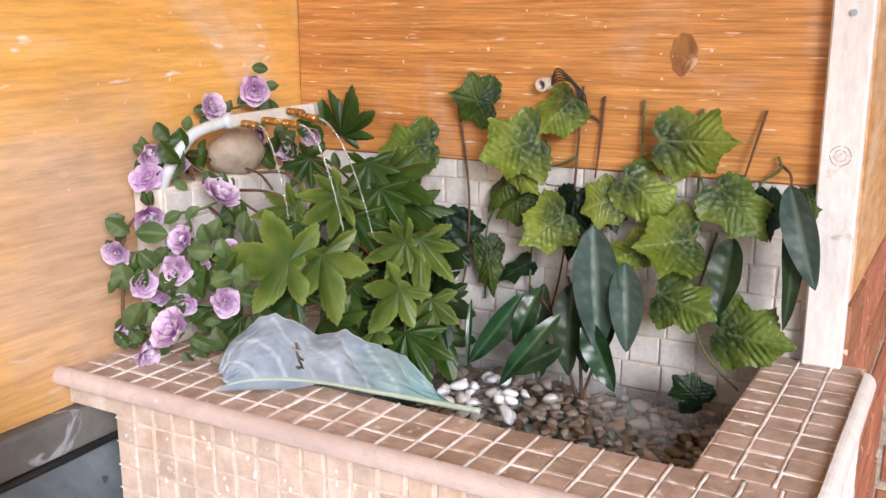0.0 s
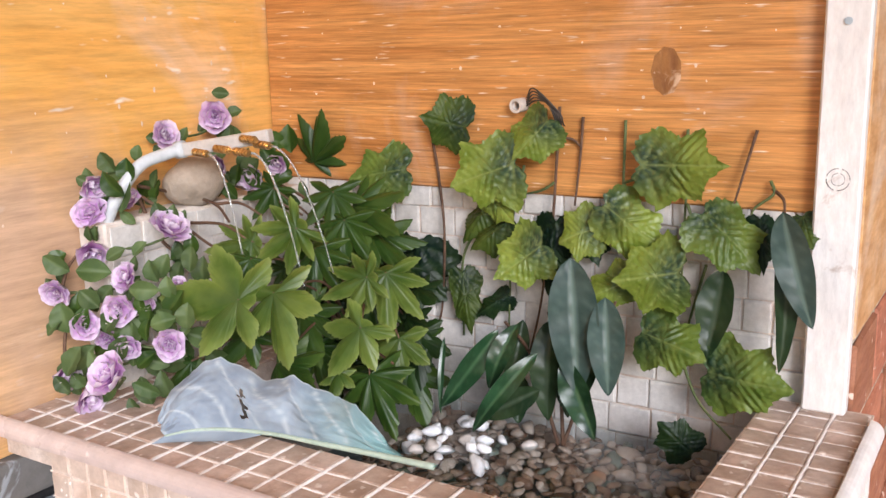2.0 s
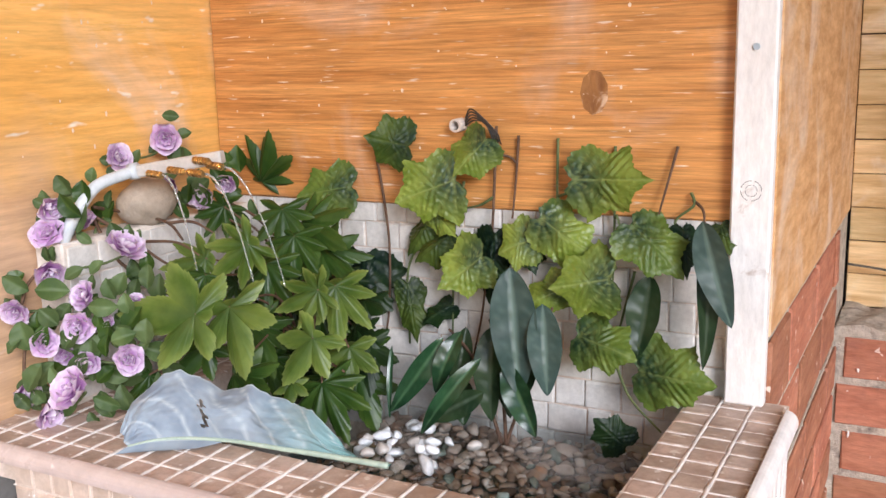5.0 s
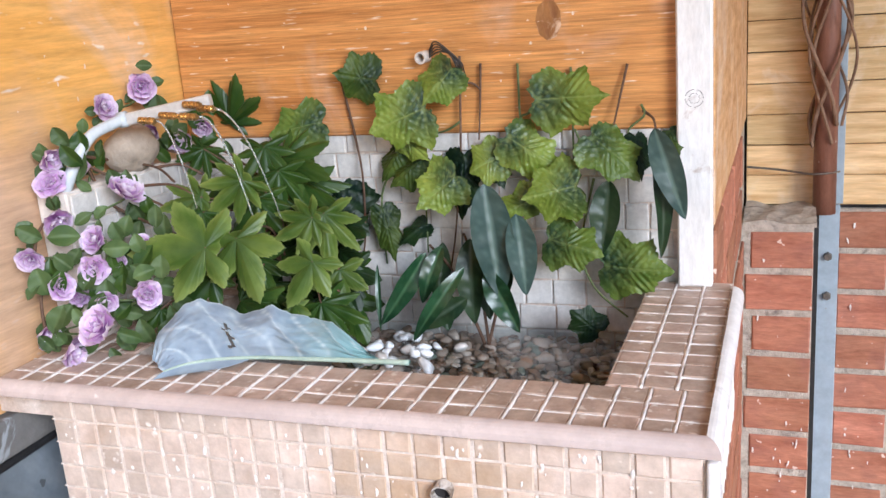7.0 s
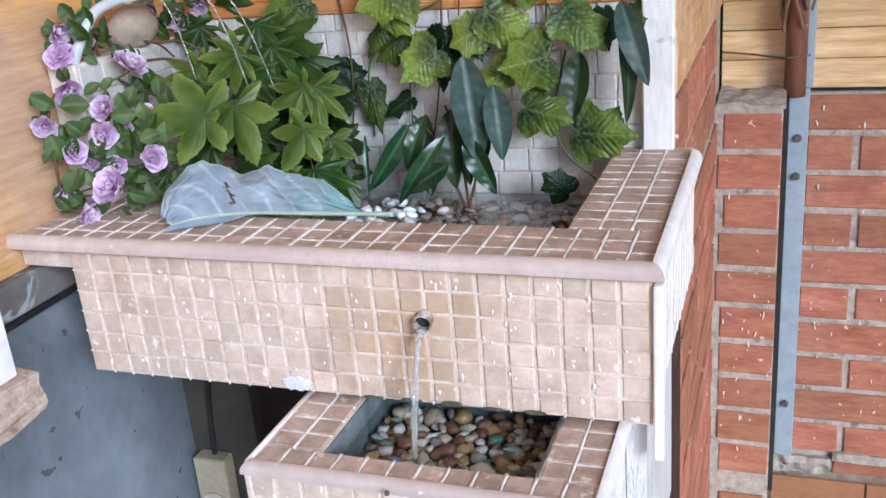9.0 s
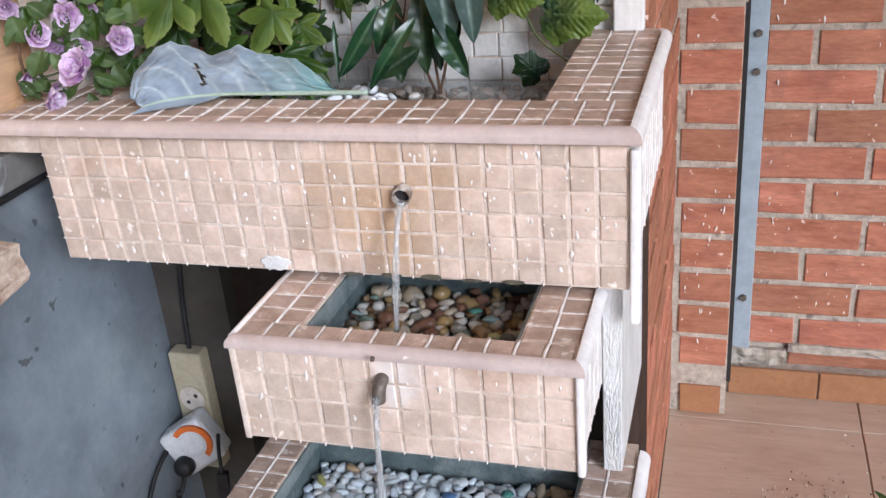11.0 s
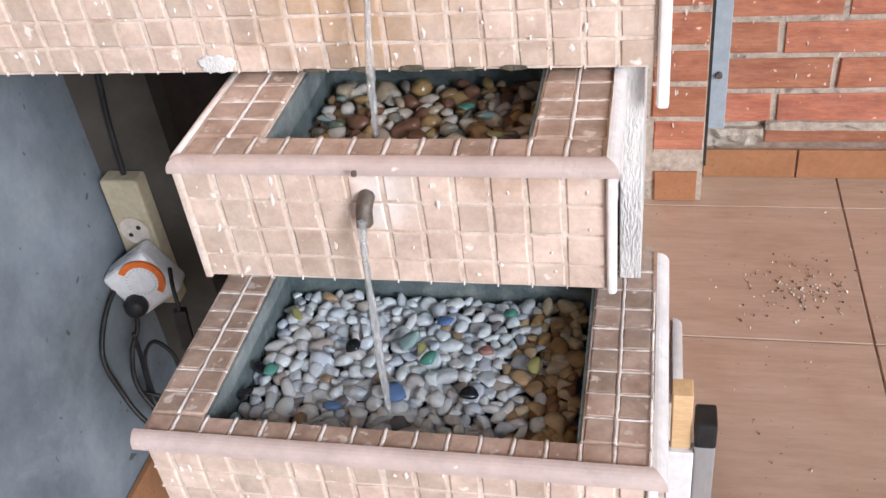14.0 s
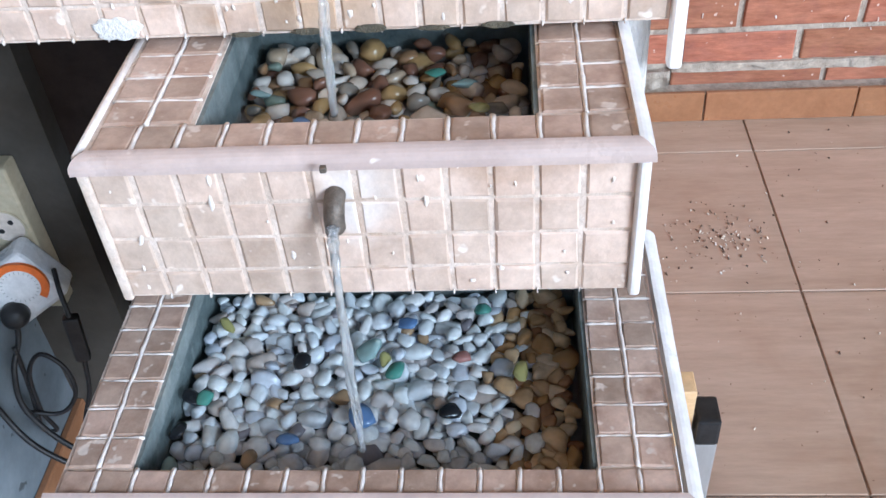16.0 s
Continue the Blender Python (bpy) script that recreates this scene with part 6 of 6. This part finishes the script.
# ---- beyond: steel strip, pole with wound twigs, planks, skirting ----
strip_far = thing("steel_strip", (0.06, FAR - 0.008, 0.1), "blue-grey painted steel strip bolted to the brick wall", "steel strip")
part("plate", box((0.041, FAR - 0.014, 0.100), (0.079, FAR - 0.0062, 0.936), 0.0012), M_STEEL, strip_far)
for z in (0.836, 0.757, 0.234):
    bm = bmesh.new()
    bmesh.ops.create_cone(bm, cap_ends=True, segments=6, radius1=0.0085, radius2=0.0075, depth=0.008, matrix=pose(0.060, FAR - 0.018, z, 90, 0, 0))
    part("bolt", bm, M_RUST, strip_far, "rusty hexagonal bolt")
# near-black filler: its colour stands for the shade in this gap
structure("gap_backing", box((0.0312, 1.70, 0.05), (0.0408, FAR - 0.002, 0.925)), M_DARK, "near-black filler painted as the shade between pier and steel strip", "gap")
M_POLE = surface("red_brown_pole", (0.16, 0.065, 0.04), (0.28, 0.13, 0.085), scale=30, stretch=(1, 1, 0.3), rough=0.5, bump=0.2, speck=(0.5, 0.4, 0.35), speck_scale=60, speck_cut=(0.7, 0.74))
tagged(part("pole", tube([(0.050, 1.752, 0.925), (0.049, 1.752, 1.3), (0.048, 1.752, 2.5)], 0.0205, 20), M_POLE, smooth=True), "reddish brown round pole standing on the brick pier", "pole")
structure("strip_upper", box((0.069, FAR - 0.004, 0.936), (0.084, FAR + 0.003, 2.5), 0.001), M_STEEL, "grey strip on the planks behind the pole", "strip")
M_DRYTWIG = surface("dry_twig", (0.17, 0.095, 0.055), (0.30, 0.19, 0.12), scale=50, rough=0.8, bump=0.3)
wreath = thing("twig_wreath", (0.05, 1.73, 1.02), "dry brown twigs wound round the pole", "twigs")
trnd = random.Random(21)
for k in range(9):
    ph, turns, r0 = trnd.uniform(0, 6.28), trnd.uniform(0.8, 1.6) * trnd.choice((-1, 1)), trnd.uniform(0.024, 0.028)
    bulge = trnd.uniform(0.0, 0.022)
    z0, z1 = trnd.uniform(1.02, 1.10), trnd.uniform(1.5, 1.75)
    pts = []
    for i in range(11):
        t = i / 10
        a = ph + turns * 2 * math.pi * t
        r = r0 + bulge * math.sin(math.pi * min(1, 1.6 * t))
        pts.append((0.050 + r * math.cos(a), 1.750 + min(0.024, (r if math.sin(a) < 0 else 0.026) * math.sin(a)), z0 + (z1 - z0) * t))
    stem(pts, trnd.uniform(0.0028, 0.0042), M_DRYTWIG, wreath, "twig", 7)
wire = tagged(part("rusty_wire", tube(curve_points([(-0.088, 1.76, 1.012), (-0.03, 1.76, 1.006), (0.02, 1.735, 1.003), (0.046, 1.7285, 1.004), (0.075, 1.748, 1.004)], 8), 0.0022, 6), M_RUST, smooth=True), "rusty wire tied across from board to pole", "wire")
cap = bmesh.new()
bmesh.ops.create_grid(cap, x_segments=12, y_segments=10, size=0.5, matrix=Matrix.Translation((-0.027, 1.712, 0.936)) @ Matrix.Diagonal((0.125, 0.143, 1, 1)))
for v in cap.verts:
    v.co.z += 0.008 * noise.noise(v.co * 30) + 0.02 * (v.co.y - 1.70)
got = bmesh.ops.extrude_face_region(cap, geom=cap.faces[:])
for v in got["geom"]:
    if isinstance(v, bmesh.types.BMVert):
        v.co.z = 0.925
bmesh.ops.recalc_face_normals(cap, faces=cap.faces)
part("cap", cap, M_MORTAR, pier, "rough mortar cap")
def mortar_lump(lo, hi, rough, label):
    """A hand-trowelled mortar band with an uneven face."""
    bm = box(lo, hi)
    bmesh.ops.subdivide_edges(bm, edges=[e for e in bm.edges if abs(e.verts[0].co.x - e.verts[1].co.x) > 0.01], cuts=40)
    bmesh.ops.subdivide_edges(bm, edges=[e for e in bm.edges if abs(e.verts[0].co.z - e.verts[1].co.z) > 0.003], cuts=3)
    for v in bm.verts:
        if v.co.y < FAR - 0.001:
            v.co.y += rough * noise.noise(v.co * 40)
        v.co.z += 0.6 * rough * noise.noise(v.co * 33 + Vector((5, 0, 0)))
    part("mortar_band", bm, M_MORTAR, wall_far, label)


mortar_lump((0.165, FAR - 0.012, 0.096), (1.5, FAR, 0.117), 0.005, "rough mortar band above the lowest bricks")
mortar_lump((0.034, FAR - 0.016, 0.052), (0.160, FAR, 0.101), 0.011, "lumpy whitish mortar in the corner")
mortar_lump((0.033, FAR - 0.045, 0.050), (1.5, FAR, 0.060), 0.004, "mortar behind the skirting tiles")

stand = thing("folding_stand", (-0.02, 0.52, 0.0), "aluminium stand with white panel, wooden block and black cap", "stand")
M_ALU = surface("aluminium", (0.50, 0.51, 0.52), (0.60, 0.61, 0.62), scale=20, stretch=(1, 1, 0.2), rough=0.35, bump=0.03, metal=0.6)
M_PALEWOOD = surface("pale_wood", (0.62, 0.40, 0.20), (0.74, 0.52, 0.29), scale=20, stretch=(1, 1, 5), rough=0.5, bump=0.1)
part("leg", box((-0.025, 0.500, 0.0), (-0.006, 0.528, 0.515), 0.002, 2), M_ALU, stand, "grey aluminium leg")
part("cap", box((-0.0255, 0.4995, 0.515), (-0.0055, 0.5285, 0.546), 0.003, 2), M_BLACK, stand, "scuffed black plastic cap")
part("panel", box((-0.050, 0.500, 0.0), (-0.0255, 0.515, 0.506), 0.001), M_WHITETRIM, stand, "white panel")
part("block", box((-0.047, 0.505, 0.5065), (-0.0285, 0.528, 0.578), 0.001), M_PALEWOOD, stand, "pale wooden block")
side_step = thing("tiled_step", (-0.055, 0.72, 0.0), "low tiled ledge with white edge strip behind the basins", "ledge")
part("body", box((-0.0785, 0.66, 0.0), (-0.042, 0.785, 0.418)), M_GROUT, side_step)
trim_strip((-0.030, 0.785, 0.422), (-0.030, 0.655, 0.422), 0.012, (1, 0, 0), M_WHITETRIM, side_step, "white rounded edge strip")
lay(side_step, (-0.0785, 0.66, 0.418), X, Y, 0.0365, 0.125, 1, 5, M_TILE)
M_WHITEPOST = surface("white_post", (0.7, 0.7, 0.7), (0.8, 0.8, 0.8), scale=20, rough=0.5, bump=0.05)
tagged(part("support_post", box((-0.449, 0.372, 0.0), (-0.402, 0.42, 0.5445), 0.003, 2), M_WHITEPOST), "white post under the lower basin", "post")

# leafy pot plant beside the fountain
M_OLEANDER = leaf_material("narrow_leaf", (0.04, 0.075, 0.018), (0.085, 0.13, 0.03), (0.15, 0.22, 0.09), rough=0.4, bump=0.1, bump_scale=90)
M_POT = surface("terracotta_pot", (0.36, 0.15, 0.07), (0.50, 0.24, 0.12), scale=18, rough=0.8, bump=0.2)
plant = thing("potted_plant", (0.245, 0.52, 0.0), "potted plant with narrow pointed green leaves", "pot plant")
pot = bmesh.new()
rings = []
for r, z in ((0.062, 0.0), (0.085, 0.15), (0.092, 0.15), (0.092, 0.175), (0.082, 0.175), (0.076, 0.15), (0.0, 0.148)):
    rings.append([pot.verts.new((0.245 + r * math.cos(k * math.pi / 16), 0.52 + r * math.sin(k * math.pi / 16), z)) for k in range(32)])
for a, b in zip(rings, rings[1:]):
    for k in range(32):
        pot.faces.new((a[k], a[(k + 1) % 32], b[(k + 1) % 32], b[k]))
part("pot", pot, M_POT, plant, "terracotta pot", smooth=False)
frnd = random.Random(31)
for sx, sy, top in ((0.188, 0.50, 0.725), (0.192, 0.49, 0.605), (0.245, 0.56, 0.70), (0.25, 0.47, 0.64)):
    root = Vector((0.245, 0.52, 0.15))
    tipp = Vector((sx, sy, top))
    pts = [root, (root + tipp) / 2 + Vector((0.015, 0, 0)), tipp]
    stem(pts, 0.004, M_STEM, plant)
    line = curve_points(pts, 12)
    for i in range(len(line) - 6, len(line)):
        for j in range(3):
            a = i * 1.2 + j * 2.1 + sx * 40
            d = Vector((math.cos(a), math.sin(a), frnd.uniform(-0.15, 0.35) + 0.25 * (i - len(line) + 4))).normalized()
            l = frnd.uniform(0.042, 0.062)
            blade_leaf(line[i], line[i] + d * l, l * 0.27, M_OLEANDER, plant, frnd, rows=10, facing=(0.1, -0.3, 1), bend=0.2)

# debris on the floor: crumbs and seeds
crumbs = bmesh.new()
crn = random.Random(77)
for k in range(230):
    if k < 150:
        x, y = crn.gauss(0.20, 0.055), crn.gauss(1.36, 0.05)
    else:
        x, y = crn.uniform(0.03, 0.7), crn.uniform(0.85, 1.72)
    s = crn.uniform(0.0012, 0.0032)
    bmesh.ops.create_cube(crumbs, size=s, matrix=pose(x, y, 0.0006 + s * 0.3, crn.uniform(0, 90), crn.uniform(0, 90), crn.uniform(0, 90)) @ Matrix.Diagonal((1, crn.uniform(0.5, 2.2), 0.6, 1)))
M_CRUMB = pebble_material("crumbs", [(0, (0.75, 0.68, 0.58)), (0.35, (0.10, 0.07, 0.05)), (0.7, (0.22, 0.15, 0.10)), (0.9, (0.8, 0.76, 0.7))], rough=0.8)
tagged(part("floor_crumbs", crumbs, M_CRUMB), "scattered crumbs and seeds on the floor tiles", "debris", kind="stuff")

# ---- pieces of walls and floor ----
for i in range(-3, 7):
    for j in range(-9, 2):
        me = piece("floor_tile", 0.4075, 0.4075, 0.004, 0.0012, 0.0003, M_FLOOR, RND.randrange(2))
        x0, y0 = 0.319 + 0.411 * i + 0.2055, 1.207 + 0.411 * j + 0.2055
        if y0 < 1.7 and x0 < 2.9:
            set_piece("floor_tile", me, pose(x0, y0, -0.004), floor)
me = piece("floor_tile", 0.4075, 0.16, 0.004, 0.0012, 0.0003, M_FLOOR, 0)
for i in range(-1, 6):
    set_piece("floor_tile", me, pose(0.319 + 0.411 * i + 0.2055, 1.700, -0.004), floor)
courses(wall_far, (0.078, FAR, 0.106), X, Z, 1.5, 0.82, 0.24, 0.082, M_BRICK, first=0.417, stagger=0.491)
for k in range(4):
    me = piece("brick", 0.31, 0.034, 0.004, 0.002, 0.0016, M_BRICK, k % 3)
    set_piece("brick", me, frame_of((0.322 + 0.322 * k, FAR, 0.0775), X, Z), wall_far)
courses(pier, (-0.084, 1.642, 0.122), X, Z, 0.114, 0.80, 0.30, 0.08, M_BRICK, first=0.0, stagger=0.0)
courses(wall_side, (-0.092, 0.79, 0.03), Y, Z, 0.85, 0.875, 0.24, 0.082, M_BRICK)
courses(wall_side_mid, (-0.094, 0.97, 0.905), Y, Z, 0.66, 0.195, 0.24, 0.082, M_BRICK)
rows = 9
for j in range(rows):
    a = LEFT + RND.uniform(0, 0.02)
    while a < -0.13:
        w = min(RND.choice((0.028, 0.034, 0.04, 0.046)), -0.128 - a)
        if w > 0.012:
            me = piece("mosaic_stone", w - 0.0025, 0.0295, 0.0022, 0.001, 0.0012, M_BACKTILE, RND.randrange(3))
            set_piece("mosaic_stone", me, frame_of((a + w / 2, BACK, 0.935 + (j + 0.5) * 0.0318), X, Z), wall_back)
        a += w

for j in range(5):
    a = 0.676
    while a < BACK - 0.012:
        w = min(RND.choice((0.028, 0.034, 0.04)), BACK - 0.003 - a)
        me = piece("mosaic_stone", w - 0.0025, 0.0295, 0.0022, 0.001, 0.0012, M_BACKTILE, RND.randrange(3))
        set_piece("mosaic_stone", me, frame_of((-0.722, a + w / 2, 1.040 + (j + 0.5) * 0.0318), Y, Z), lining)
        a += w
for j in range(27):
    z = 0.932 + j * 0.058
    for x0, x1 in ((-0.0905, 0.066), (0.066, 1.6)):
        me = piece("plank", x1 - x0 - 0.0015, 0.0562, 0.008, 0.0012, 0.0004, M_WOOD_FAR, j % 3)
        set_piece("plank", me, frame_of(((x0 + x1) / 2, FAR + 0.012, z + 0.029), X, Z), wall_far_upper)
for k in range(5):
    x0 = 0.036 if k == 0 else 0.233 + 0.312 * (k - 1)
    x1 = 0.233 + 0.312 * k
    me = piece("skirting_tile", x1 - x0 - 0.004, 0.070, 0.007, 0.0012, 0.0004, M_SKIRT, k % 2)
    set_piece("skirting_tile", me, frame_of(((x0 + x1) / 2, 1.736, 0.036), X, Z), wall_far)
part("skirting_backing", box((0.032, 1.7365, 0.0), (1.5, FAR, 0.050)), M_MORTAR, wall_far)
me = piece("skirting_tile", 0.088, 0.072, 0.007, 0.0012, 0.0004, M_SKIRT, 0)
set_piece("skirting_tile", me, frame_of((-0.024, 1.642, 0.038), X, Z), pier)
